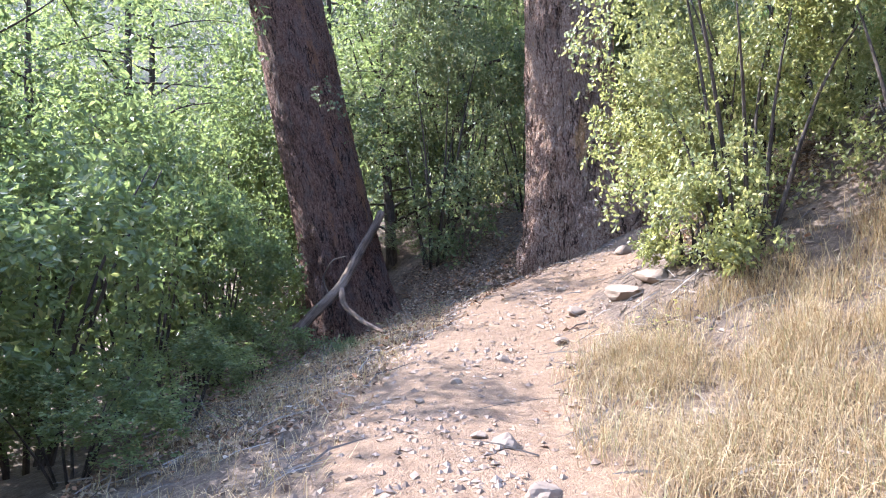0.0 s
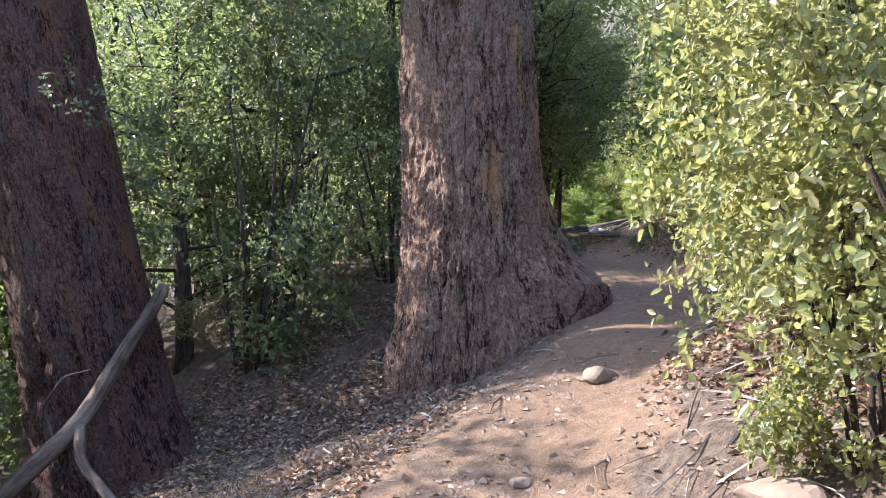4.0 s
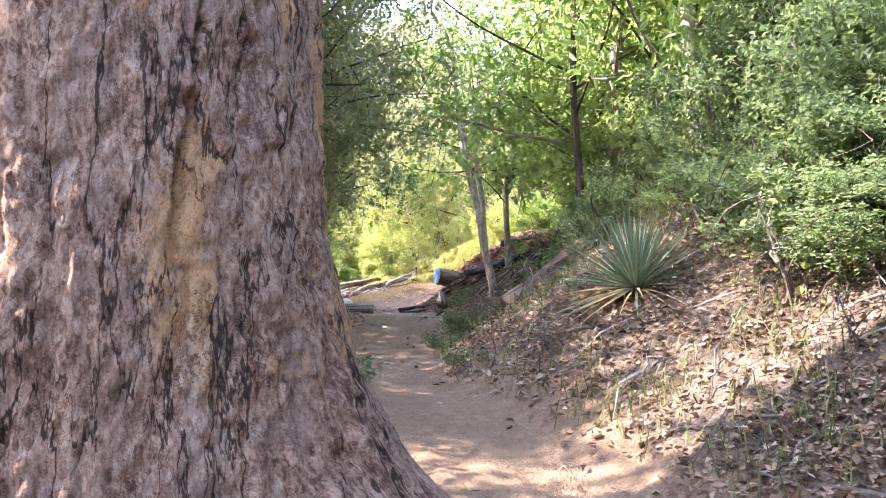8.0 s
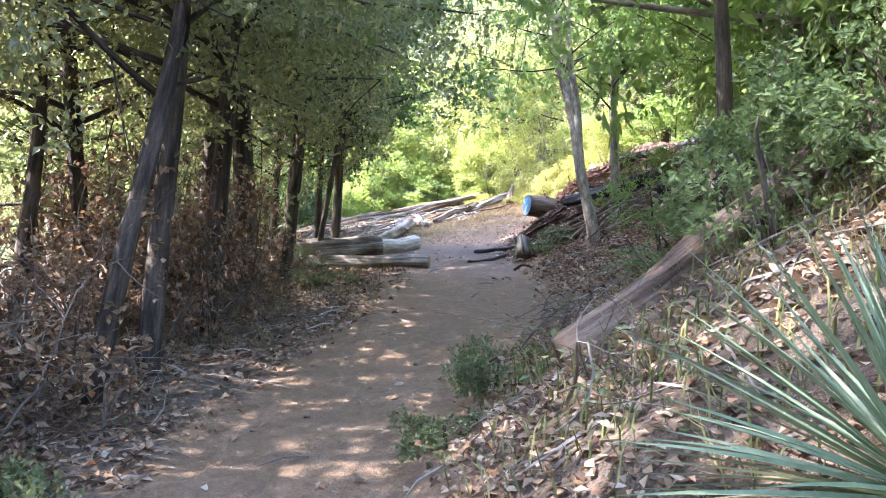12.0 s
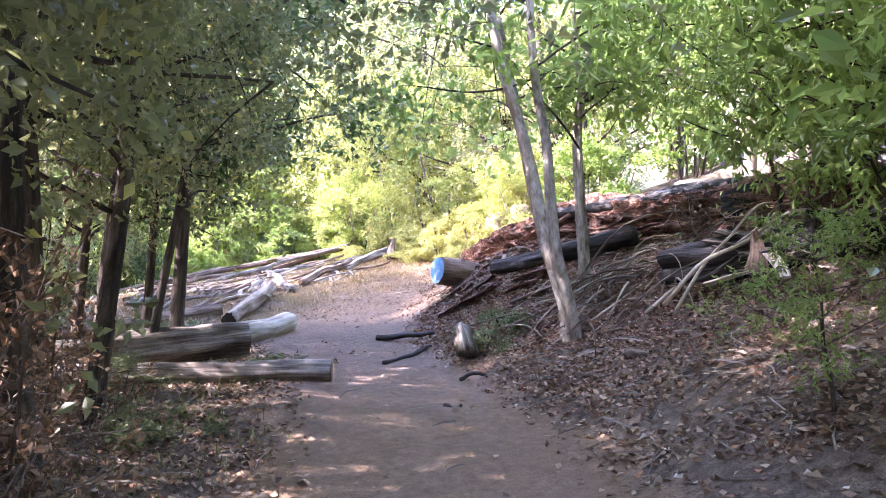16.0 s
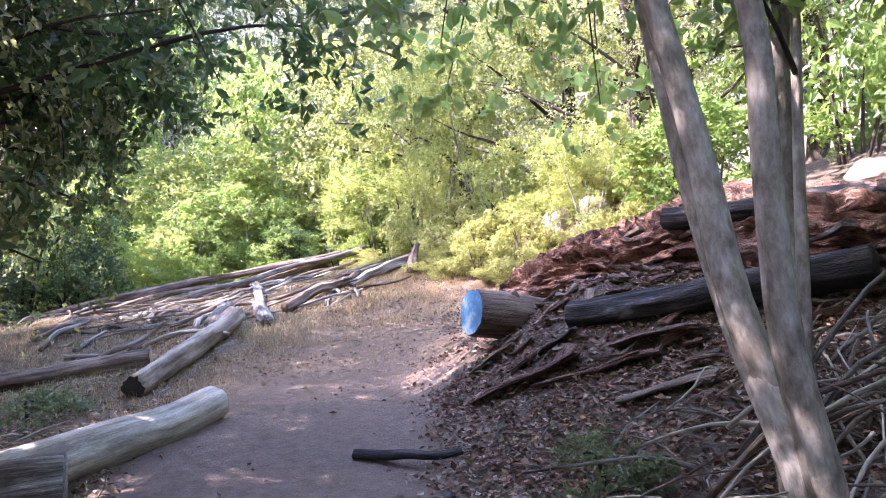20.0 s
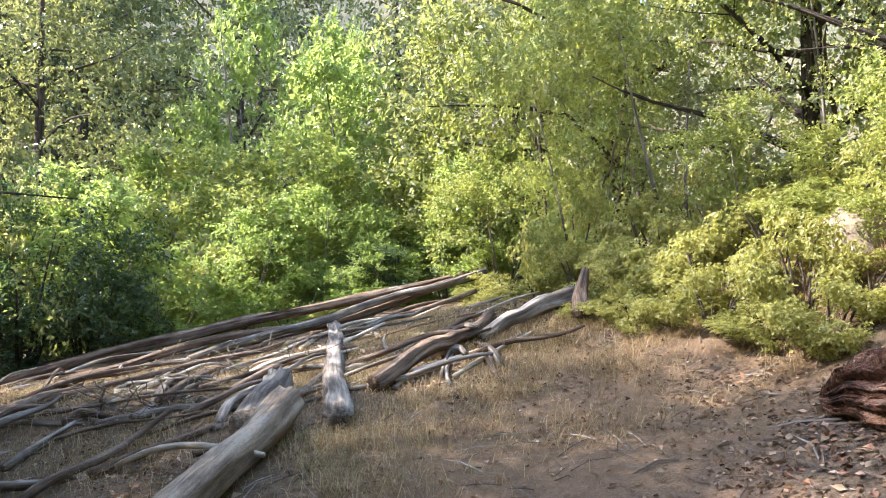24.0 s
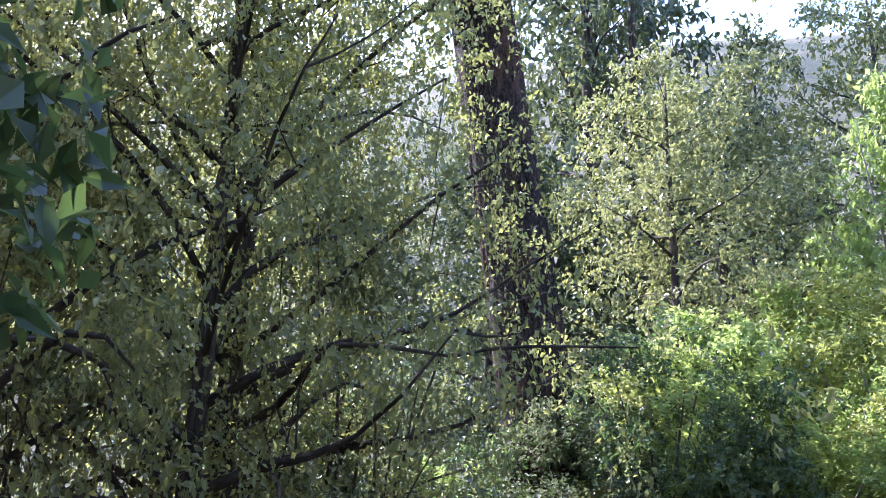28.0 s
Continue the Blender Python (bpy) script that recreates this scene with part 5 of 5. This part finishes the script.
# ---- alder ----
def alder():
    x, y = 10.03, 19.8
    z = 3.85
    ob = thing("alder_tree", x, y, z, "multi-stemmed tree with smooth pale grey bark", "tree")
    rng = np.random.default_rng(41)
    stems = [([(-.08, -.08, -.25), (-.12, -.04, .16), (.02, .38, .76), (.10, .64, 1.3), (.12, .84, 1.9), (.10, 1.0, 2.5), (.0, 1.3, 3.8), (-.1, 1.6, 5.2)], .078, .042),
             ([(0, .02, -.25), (-.03, .09, .3), (-.05, .34, .83), (-.02, .53, 1.48), (-.08, .74, 2.18), (-.13, .93, 2.68), (-.2, 1.2, 4), (-.1, 1.5, 5.4)], .074, .038),
             ([(-.12, -.15, -.3), (-.18, -.13, .17), (-.27, -.02, .7), (-.3, .02, 1.24), (-.32, .04, 1.73), (-.35, .15, 2.2), (-.4, .2, 2.9), (-.3, .3, 4.4)], .068, .03),
             ([(.7, .5, -.1), (.75, .55, .53), (.71, .6, 1.36), (.69, .63, 2.05), (.74, .57, 2.53), (.8, .5, 3.2), (1.0, .5, 4.8)], .07, .034),
             ([(.6, .35, -.1), (.55, .4, .6), (.5, .4, 1.4), (.55, .45, 2.4), (.5, .5, 3.4)], .035, .015)]
    cc = []
    for i, (pts, r0, r1) in enumerate(stems):
        P = np.array(pts)
        u = np.linspace(0, len(P) - 1, 26)
        Q = np.stack([np.interp(u, np.arange(len(P)), P[:, k]) for k in range(3)], 1)
        Q[1:-1] = (Q[:-2] + 2 * Q[1:-1] + Q[2:]) / 4
        R = np.linspace(r0, r1, 26)
        R[:3] *= (1.5, 1.3, 1.1)
        v, f, l = tube(Q, R, 16, .07, 60 + i)
        piece("stem", mesh_of("stem", v, f, M_ALDER, l, True), ob)
        for k in range(9):
            b = Q[rng.integers(15, 26)]
            a = rng.uniform(0, 6.28)
            e = b + np.array([math.cos(a), math.sin(a), rng.uniform(-.1, .5)]) * rng.uniform(.6, 1.5)
            v, f, l = tube(bend(b, e, 7, .1, .15, rng), np.linspace(.014, .004, 7), 5)
            piece("limb", mesh_of("limb", v, f, M_DARKBARK, l, True), ob)
            cc.append(b + (e - b) * rng.uniform(.5, 1.1, (4, 1)) + rng.normal(0, .12, (4, 3)))
    cc = np.concatenate(cc)
    cc = cc[cc[:, 2] > 2.3]
    V, F = tufts(cc, unit(rng.normal(0, 1, cc.shape)), .4, 36, .12, rng, .3, 6, .75, True)
    piece("crown", mesh_of("crown", V, F, M_MAPLE), ob)
    tips = []
    for e in ((.3, 2.9, 2.15), (.0, 2.5, 2.35), (1.0, 2.1, 2.05), (1.3, 2.4, 2.3)):
        b, e = np.array((-.2, 1.3, 4.4)), np.array(e)
        v, f, l = tube(bend(b, e, 10, .25, .15, rng), np.linspace(.016, .004, 10), 5)
        piece("limb", mesh_of("limb", v, f, M_DARKBARK, l, True), ob)
        tips.append(e + rng.normal(0, .2, (5, 3)) * [1, 1, .5])
    t = np.concatenate(tips)
    V, F = tufts(t, unit(rng.normal(0, .5, t.shape) + [0, 0, -.4]), .2, 12, .10, rng, .2, 5, 1.25, True)
    piece("hanging_spray", mesh_of("hanging_spray", V, F, M_FRESH), ob, "bright green hanging leaf sprays")["kind"] = "stuff"


alder()
pile = thing("branch_pile", 10.25, 19.75, height(10.25, 19.75), "tangle of bare dead branches heaped round the tree foot", "branches")
rp = np.random.default_rng(43)
for k in range(90):
    a, d = rp.uniform(0, 6.28), rp.uniform(0, .95)
    s = np.array([math.cos(a) * d + .35, math.sin(a) * d + .1, 0])
    a2, ln = rp.uniform(0, 6.28), rp.uniform(.3, .95)
    e = s + np.array([math.cos(a2) * ln, math.sin(a2) * ln, 0])
    for q, up in ((s, rp.uniform(.02, .28)), (e, rp.uniform(.0, .22))):
        q[2] = height(10.25 + q[0], 19.75 + q[1]) - pile.location.z + up
    r = rp.uniform(.005, .016)
    v, f, l = tube(bend(s, e, 7, rp.uniform(0, .12), .1, rp), np.linspace(r, r * .4, 7), 5)
    piece("branch", mesh_of("branch", v, f, (M_GREYWOOD, M_BROWNWOOD, M_PALEWOOD)[k % 3], l, True), pile)
for k in range(13):
    x, y = rp.uniform(9.9, 12.0), rp.uniform(17.2, 20.6)
    a, ln = rp.uniform(-.8, .6), rp.uniform(.7, 2.0)
    log("dead_branch", (x, y, .03), (x + ln * math.cos(a), y + ln * math.sin(a), rp.uniform(.1, .5)), rp.uniform(.012, .03), .008, (M_GREYWOOD, M_PALEWOOD, M_BROWNWOOD)[k % 3], "bare dead branch sprawled on the bank", 300 + k, 6, 9, .12, .3, .1, category="branch", group="dead branches")


# ---- dead branch leaning on the redwood ----
lean_ob = thing("leaning_branch", -1.46, 11.02, 1.0, "forked bare branch leaning against the redwood", "branch")
for nm, pts, r0, r1 in (("main_limb", [(-.6, -.5, -.65), (-.3, -.25, -.3), (0, 0, 0), (.22, .45, .5), (.42, .8, .9), (.5, 1.0, 1.12)], .085, .05), ("fork", [(0, 0, 0), (.08, -.3, -.25), (.4, -.8, -.42), (.7, -1.25, -.5), (.86, -1.4, -.5)], .05, .018), ("twig", [(-.15, -.1, -.15), (-.25, -.1, .15), (-.1, -.15, .4), (.1, -.1, .45)], .018, .006)):
    P = np.array(pts)
    u = np.linspace(0, len(P) - 1, 18)
    Q = np.stack([np.interp(u, np.arange(len(P)), P[:, k]) for k in range(3)], 1)
    Q[1:-1] = (Q[:-2] + 2 * Q[1:-1] + Q[2:]) / 4
    v, f, l = tube(Q, np.linspace(r0, r1, 18), 10, .12, 65)
    piece(nm, mesh_of(nm, v, f, M_BROWNWOOD, l, True), lean_ob)


# ---- yucca ----
def blade(seed, dry=False):
    rng = np.random.default_rng(seed)
    n = 6
    u = np.linspace(0, 1, n)
    w = .0125 * np.array([.8, 1.1, 1.0, .8, .5, .04])
    z = -.10 * u ** 2 * rng.uniform(.2, 1.6)
    V = np.concatenate([np.stack([u, -w, z + w * .5], 1), np.stack([u, 0 * w, z - .002], 1), np.stack([u, w, z + w * .5], 1)])
    F = [[i, i + 1, n + i + 1, n + i] for i in range(n - 1)] + [[n + i, n + i + 1, 2 * n + i + 1, 2 * n + i] for i in range(n - 1)]
    return V, F


def yucca(x, y, size, count, seed):
    rng = np.random.default_rng(seed)
    ob = thing("yucca_plant", x, y, height(x, y) - .03, "spiky yucca rosette of long blue-green blades", "plant", "yucca plants")
    meshes = [mesh_of("blade", *blade(s), M_YUCCA) for s in range(5)]
    dry = mesh_of("dry_blade", *blade(9), M_STRAW)
    v, f, l = tube([(0, 0, -.1), (0, 0, .05), (0, 0, .12)], [.07, .08, .03], 10, .2, 3)
    piece("crown_base", mesh_of("crown_base", v, f, M_BROWNWOOD, l), ob)
    for k in range(count):
        up = 86 - 108 * ((k + .5) / count) ** .85
        az = k * 137.5 + rng.uniform(-8, 8)
        ln = size * rng.uniform(.82, 1.1)
        m = pose(0, 0, .06, 0, 0, az) @ pose(.02, 0, 0, rng.uniform(-30, 30), -up, 0) @ Matrix.Diagonal((ln, size * 1.1, size, 1))
        o = piece("blade", dry if up < 2 and k % 3 else meshes[k % 5], ob, "", m)
    return ob


yucca(5.33, 12.2, .62, 210, 3)
yucca(16.1, 24.2, .6, 60, 4)


# ---- rocks ----
def rock(x, y, s, mat, label, seed, flat=.6, sink=.35, group="trail rocks"):
    rng = np.random.default_rng(seed)
    bm = bmesh.new()
    bmesh.ops.create_icosphere(bm, subdivisions=4 if s > .3 else 3, radius=1)
    for v in bm.verts:
        p = v.co
        k = 1 + .35 * noise.noise(p * 1.1 + Vector((seed, 0, 0))) + .14 * noise.noise(p * 3 + Vector((0, seed, 0))) + .05 * noise.noise(p * 9 + Vector((seed, 0, 0)))
        v.co = p * k
    for q in range(11):
        d = Vector(unit(rng.normal(0, 1, 3)))
        for v in bm.verts:
            over = v.co.dot(d) - rng.uniform(.58, .6) - .04 * q % .16
            if over > 0:
                v.co -= d * over * .75
    bmesh.ops.scale(bm, vec=(s * rng.uniform(.9, 1.4), s, s * flat), verts=bm.verts)
    me = bpy.data.meshes.new("rock")
    bm.to_mesh(me)
    bm.free()
    me.materials.append(mat)
    ob = new("rock", me)
    ob.matrix_world = pose(x, y, height(x, y) + s * flat * (.5 - sink), 0, 0, rng.uniform(0, 360))
    return tagged(ob, label, "rock", group)


for k, (x, y, s) in enumerate([(.33, 4.1, .09), (.2, 4.25, .05), (.45, 3.45, .10), (2.13, 8.98, .14), (1.60, 6.74, .18), (1.84, 6.72, .15), (1.2, 6.9, .10), (.95, 6.2, .07), (.1, 5.4, .05), (-.15, 5.0, .04), (.47, 5.98, .06), (1.2, 7.9, .06), (.75, 3.1, .07)]):
    rock(x, y, s, M_ROCK, "tan rock half buried beside the dirt trail", k + 1)
for k, (x, y, s) in enumerate([(9.45, 18.6, .10), (9.75, 18.4, .07), (9.1, 17.9, .05)]):
    rock(x, y, s, M_GREYROCK, "small grey rock in the litter of the bank", 30 + k)
M_PALEROCK = plain_material("sunlit_pale_rock", (.17, .135, .105), (.30, .245, .195), 4, .9, .02)
for k, (x, y, s, tall) in enumerate([(14.95, 26.6, .26, 1.2), (15.15, 26.0, .30, .9), (14.7, 21.0, .3, .6), (15.3, 22.2, .36, .6), (14.0, 19.8, .3, .6), (13.2, 18.4, .25, .6)]):
    rock(x, y, s, M_PALEROCK, "large pale sunlit boulder on the slope", 70 + k, tall, .25, "boulders")


# ---- litter, grass and twigs ----
def scatter(n, x0, x1, y0, y1, seed, keep):
    rng = np.random.default_rng(seed)
    x, y = rng.uniform(x0, x1, n), rng.uniform(y0, y1, n)
    d, v = lateral(x, y)
    p = keep(x, y, d, v[:, 3])
    m = rng.uniform(0, 1, n) < p
    x, y = x[m], y[m]
    return rng, np.stack([x, y, height(x, y)], 1)


def cast(name, V, F, mat, label, category):
    return tagged(new(name, mesh_of(name, V, F, mat)), label, category, kind="stuff")


def litter(name, n, box, seed, keep, size, mat, label):
    rng, P = scatter(n, *box, seed, keep)
    k = len(P)
    D = rng.normal(0, 1, (k, 3)) * [1, 1, .28]
    V, F = leaves(P + [0, 0, .012], D, size * rng.uniform(.5, 1.3, k), size * rng.uniform(.2, .4, k), rng, rng.uniform(-.5, .9, (k, 1)))
    cast(name, V, F, mat, label, "leaf litter")


def lumps(x, y, s, seed, lo=0.0):
    return np.clip(.5 + .8 * lattice(x / s, y / s, seed), lo, 1)


litter("leaf_litter", 110000, (-2.5, 13.5, 2, 27), 81, lambda x, y, d, h: np.where(d > 0, np.clip((d - h * .8) / .5, np.where(y > 17, .015, .06), 1) * (d < 5), np.clip((-d - h * .9) / .4, np.where(y > 17, .015, .05), 1) * (d > -3.5)) * lumps(x, y, .8, 5, .25) * np.where(y < 8, .5, 1), .062, M_LITTER, "dry curled brown leaves strewn over the forest floor")
litter("leaf_litter", 80000, (3.8, 8.5, 9, 16), 92, lambda x, y, d, h: np.clip((d - h) / .35, 0, 1) * (d < 4) * lumps(x, y, .5, 16, .35), .05, M_LITTER, "curled dry leaves covering the bank")
litter("leaf_litter", 60000, (2, 8.5, 12.5, 24), 93, lambda x, y, d, h: np.clip((-d - h * .9) / .35, 0, 1) * (d > -3.2) * lumps(x, y, .5, 17, .3), .055, M_LITTER, "brown leaf litter under the dark trees")
litter("leaf_litter", 26000, (-2.6, 1.2, 5, 12), 94, lambda x, y, d, h: np.clip((-d - h) / .4, 0, 1) * lumps(x, y, .4, 18, .2), .06, M_LITTER, "grey-brown leaf litter below the trail")
litter("leaf_litter", 40000, (8, 13, 15.5, 22), 95, lambda x, y, d, h: np.clip((d - h * .9) / .4, 0, 1) * (d < 4.5) * lumps(x, y, .5, 19, .3), .05, M_LITTER, "dry leaves and bark covering the bank")
litter("leaf_litter", 30000, (2.2, 5.0, 6.6, 10.2), 98, lambda x, y, d, h: np.clip((d - h * .9) / .3, 0, 1) * (d < 2.6) * lumps(x, y, .5, 22, .45), .05, M_LITTER, "sunlit curled leaves beside the trail")
litter("leaf_litter", 34000, (-2.0, 1.5, 8.2, 13.0), 99, lambda x, y, d, h: np.clip((-d - h * .9) / .35, 0, 1) * lumps(x, y, .4, 23, .35), .055, M_LITTER, "leaf litter round the foot of the redwoods")
litter("wood_chips", 24000, (8.6, 13, 18, 26), 82, lambda x, y, d, h: np.clip((d - h * .75) / .7, .008, 1) * (d < 4) * lumps(x, y, .6, 6, .3), .05, M_CHIPS, "reddish chips of rotten wood")
litter("wood_chips", 26000, (9.6, 12.8, 18.6, 23.4), 100, lambda x, y, d, h: np.clip((d - h * .95) / .3, 0, 1) * (d < 3.2) * lumps(x, y, .45, 24, .5), .042, M_CHIPS, "crumbled red wood spilling from the rotten log")
litter("leaf_litter", 36000, (7, 16, 24, 32), 83, lambda x, y, d, h: lumps(x, y, .7, 7, .1) * .9 * np.clip(np.maximum((np.abs(d) - h * .8) / .5, (y - 24.9) / 1.2), .06, 1), .042, M_LITTER, "scattered dry leaves in the clearing")


def grass(name, n, box, seed, keep, tall, mat, label, lean=.35, wide=.0035):
    rng, P = scatter(n, *box, seed, keep)
    k = len(P)
    a = rng.uniform(0, 2 * math.pi, k)
    out = np.stack([np.cos(a), np.sin(a), 0 * a], 1)
    h = tall * rng.uniform(.4, 1.15, k)[:, None]
    ln = lean * rng.uniform(.2, 1.6, k)[:, None]
    s = np.stack([-np.sin(a), np.cos(a), 0 * a], 1) * wide
    up = np.array([0, 0, 1.])
    m = P + out * h * ln * .35 + up * h * .6
    t = P + out * h * ln * 1.2 + up * h * (1 - .25 * ln)
    V = np.stack([P - s, P + s, m + s * .8, m - s * .8, t], 1).reshape(-1, 3)
    b = np.arange(k) * 5
    F = np.stack([b, b + 1, b + 2, b + 3], 1).tolist() + np.stack([b + 3, b + 2, b + 4], 1).tolist()
    cast(name, V, F, mat, label, "grass")


grass("dry_grass", 75000, (.4, 4.2, 1.6, 6.6), 84, lambda x, y, d, h: np.clip((d - h * .9) / .5, 0, 1) * lumps(x, y, .35, 8, .05) * np.clip((6.0 - y) / .7, 0, 1), .25, M_STRAW, "tall golden dry grass beside the trail", 1.0, .0019)
grass("dry_grass", 22000, (-2.4, 0, 1.5, 10), 85, lambda x, y, d, h: np.clip((-d - h * .9) / .5, 0, 1) * lumps(x, y, .5, 9) * .7, .14, M_STRAW, "thin dry grass and stalks along the trail edge", 1.2, .0022)
grass("dry_grass", 80000, (8, 16, 25, 32.5), 86, lambda x, y, d, h: np.clip((-d - h * .5) / .8, .06, 1) * lumps(x, y, .6, 10, .1), .10, M_STRAW, "sparse straw-coloured grass among the logs", 1.0, .002)
grass("dry_grass", 70000, (10.5, 16.5, 26.2, 31.5), 97, lambda x, y, d, h: lumps(x, y, .45, 21, .05) * np.clip(np.maximum((np.abs(d) - .5) / .5, (y - 26.0) / 1.0), .12, 1), .13, M_STRAW, "straw-coloured dry grass in the clearing", 1.3, .002)
grass("green_grass", 12000, (3.6, 7, 9.5, 15), 87, lambda x, y, d, h: np.clip((d - h) / .3, 0, 1) * (d < 2.6) * lumps(x, y, .5, 11) * .8, .17, M_GREENGRASS, "sparse grass tufts on the bank", .8)
grass("green_grass", 14000, (3.6, 10, 17, 27), 88, lambda x, y, d, h: np.clip((-d - h) / .5, 0, 1) * lumps(x, y, .6, 12) * .6, .13, M_GREENGRASS, "low grass among the fallen logs", .8)


def twigs(name, n, box, seed, keep, label, long=.3, thick=.004):
    rng, P = scatter(n, *box, seed, keep)
    k = len(P)
    a = rng.uniform(0, 2 * math.pi, k)
    L = long * rng.uniform(.3, 1.6, k)
    E = P + np.stack([np.cos(a) * L, np.sin(a) * L, 0 * a], 1)
    E[:, 2] = height(E[:, 0], E[:, 1]) + rng.uniform(0, .07, k)
    M = (P + E) / 2 + rng.normal(0, .1, (k, 3)) * L[:, None] * [1, 1, .2]
    M[:, 2] = np.maximum(M[:, 2], height(M[:, 0], M[:, 1])) + .012
    r = (thick * rng.uniform(.5, 1.8, k))[:, None]
    s = np.stack([-np.sin(a), np.cos(a), 0 * a], 1) * r
    u = np.array([0, 0, 1.]) * r
    V = np.stack([P + s, P - s, P + u * 1.7, M + s, M - s, M + u * 1.7, E + s * .3, E - s * .3, E + u * .5], 1).reshape(-1, 3)
    b = np.arange(k) * 9
    F = []
    for o in (0, 3):
        for i, j in ((0, 1), (1, 2), (2, 0)):
            F += np.stack([b + o + i, b + o + j, b + o + 3 + j, b + o + 3 + i], 1).tolist()
    cast(name, V, F, M_TWIG, label, "twigs")


twigs("fallen_twigs", 16000, (-2.5, 13, 2, 27), 89, lambda x, y, d, h: np.clip((np.abs(d) - h * .9) / .5, .03, 1) * (d < 4.5) * (d > -3) * lumps(x, y, .9, 13, .15), "thin dead twigs scattered over the litter")
twigs("fallen_twigs", 1500, (7.5, 15, 26, 32), 90, lambda x, y, d, h: lumps(x, y, .9, 14, .1), "grey twigs scattered among the logs", .22, .003)


def pebbles(name, n, box, seed, keep, size, mat, label):
    rng, P = scatter(n, *box, seed, keep)
    k = len(P)
    base = np.array([(1, 0, 0), (-1, 0, 0), (0, 1, 0), (0, -1, 0), (0, 0, 1), (0, 0, -1)], float)
    tri = np.array([(0, 2, 4), (2, 1, 4), (1, 3, 4), (3, 0, 4), (2, 0, 5), (1, 2, 5), (3, 1, 5), (0, 3, 5)])
    s = size * rng.uniform(.3, 1, k) ** 2
    V = base[None] * rng.uniform(.6, 1.3, (k, 6, 1)) * s[:, None, None] * [1, 1, .6] + rng.normal(0, .15, (k, 6, 3)) * s[:, None, None] + P[:, None]
    F = (tri[None] + (np.arange(k) * 6)[:, None, None]).reshape(-1, 3)
    cast(name, V.reshape(-1, 3), F, mat, label, "pebbles")


M_CLOD = island_material("clods", [(0, (.16, .11, .08)), (.6, (.27, .195, .145)), (1, (.37, .285, .22))])
pebbles("dirt_clods", 12000, (-1.2, 2.2, 1.2, 10), 96, lambda x, y, d, h: np.clip(1.5 - np.abs(d) / h * .5, 0, 1) * lumps(x, y, .5, 20, .15), .034, M_CLOD, "dry clods broken from the trail crust")
pebbles("dirt_clods", 26000, (-1.5, 13.5, 1.5, 28), 91, lambda x, y, d, h: np.clip(1.6 - np.abs(d) / h * .6, 0, 1) * lumps(x, y, .7, 15, .1) * np.where(y < 10, 1, np.where(y < 17, .35, .15)), .028, M_CLOD, "loose clods and pebbles on the dirt trail")


# ---- boughs cut back from the trail ----
def cut_back():
    """Removes the leaves and twigs that would brush a walker on the trail."""
    bpy.context.view_layer.update()
    gone = []
    gx, gy = np.meshgrid(np.arange(0, 16, .1), np.arange(11, 26.5, .1), indexing="ij")
    gd, gv = lateral(gx.ravel(), gy.ravel())
    clear, level = (np.abs(gd) < .9).reshape(gx.shape), gv[:, 0].reshape(gx.shape)
    for ob in list(bpy.data.objects):
        if ob.type != "MESH" or ob.parent is None or ob.name.split(".")[0] not in ("crown", "leaves", "limb", "twig", "stem"):
            continue
        root = ob.parent.parent or ob.parent
        top = root.name.split(".")[0]
        if top in ("redwood_tree", "alder_tree", "far_woods", "laurel_shrub") or top.startswith(("maple", "conifer")):
            continue
        M = np.array(ob.matrix_world)
        box = np.array([c[:] for c in ob.bound_box]) @ M[:3, :3].T + M[:3, 3]
        near = np.hypot(TS[:, 0] - box[:, 0].mean(), TS[:, 1] - box[:, 1].mean()).min()
        if near > 1.4 + np.ptp(box, axis=0)[:2].max() * .75 or box[:, 1].min() > 26.5 or box[:, 1].max() < 11:
            continue
        me = ob.data
        V = np.empty(len(me.vertices) * 3, np.float32)
        me.vertices.foreach_get("co", V)
        W = V.reshape(-1, 3) @ M[:3, :3].T + M[:3, 3]
        i, j = np.rint(W[:, 0] * 10).astype(int), np.rint((W[:, 1] - 11) * 10).astype(int)
        inside = (i >= 0) & (j >= 0) & (i < clear.shape[0]) & (j < clear.shape[1])
        i, j = np.where(inside, i, 0), np.where(inside, j, 0)
        up = W[:, 2] - level[i, j]
        bad = inside & clear[i, j] & (up < 2.1) & (up > .55)
        if not bad.any():
            continue
        if ob.name.split(".")[0] in ("limb", "twig", "stem"):
            gone += [ob] + list(ob.children)
            continue
        loops = np.empty(len(me.loops), np.int32)
        me.loops.foreach_get("vertex_index", loops)
        quads = loops.reshape(-1, 4)
        ob.data = mesh_of(me.name, V.reshape(-1, 3), quads[~bad[quads].any(1)], me.materials[0])
    bpy.data.batch_remove(list(dict.fromkeys(gone)))


cut_back()
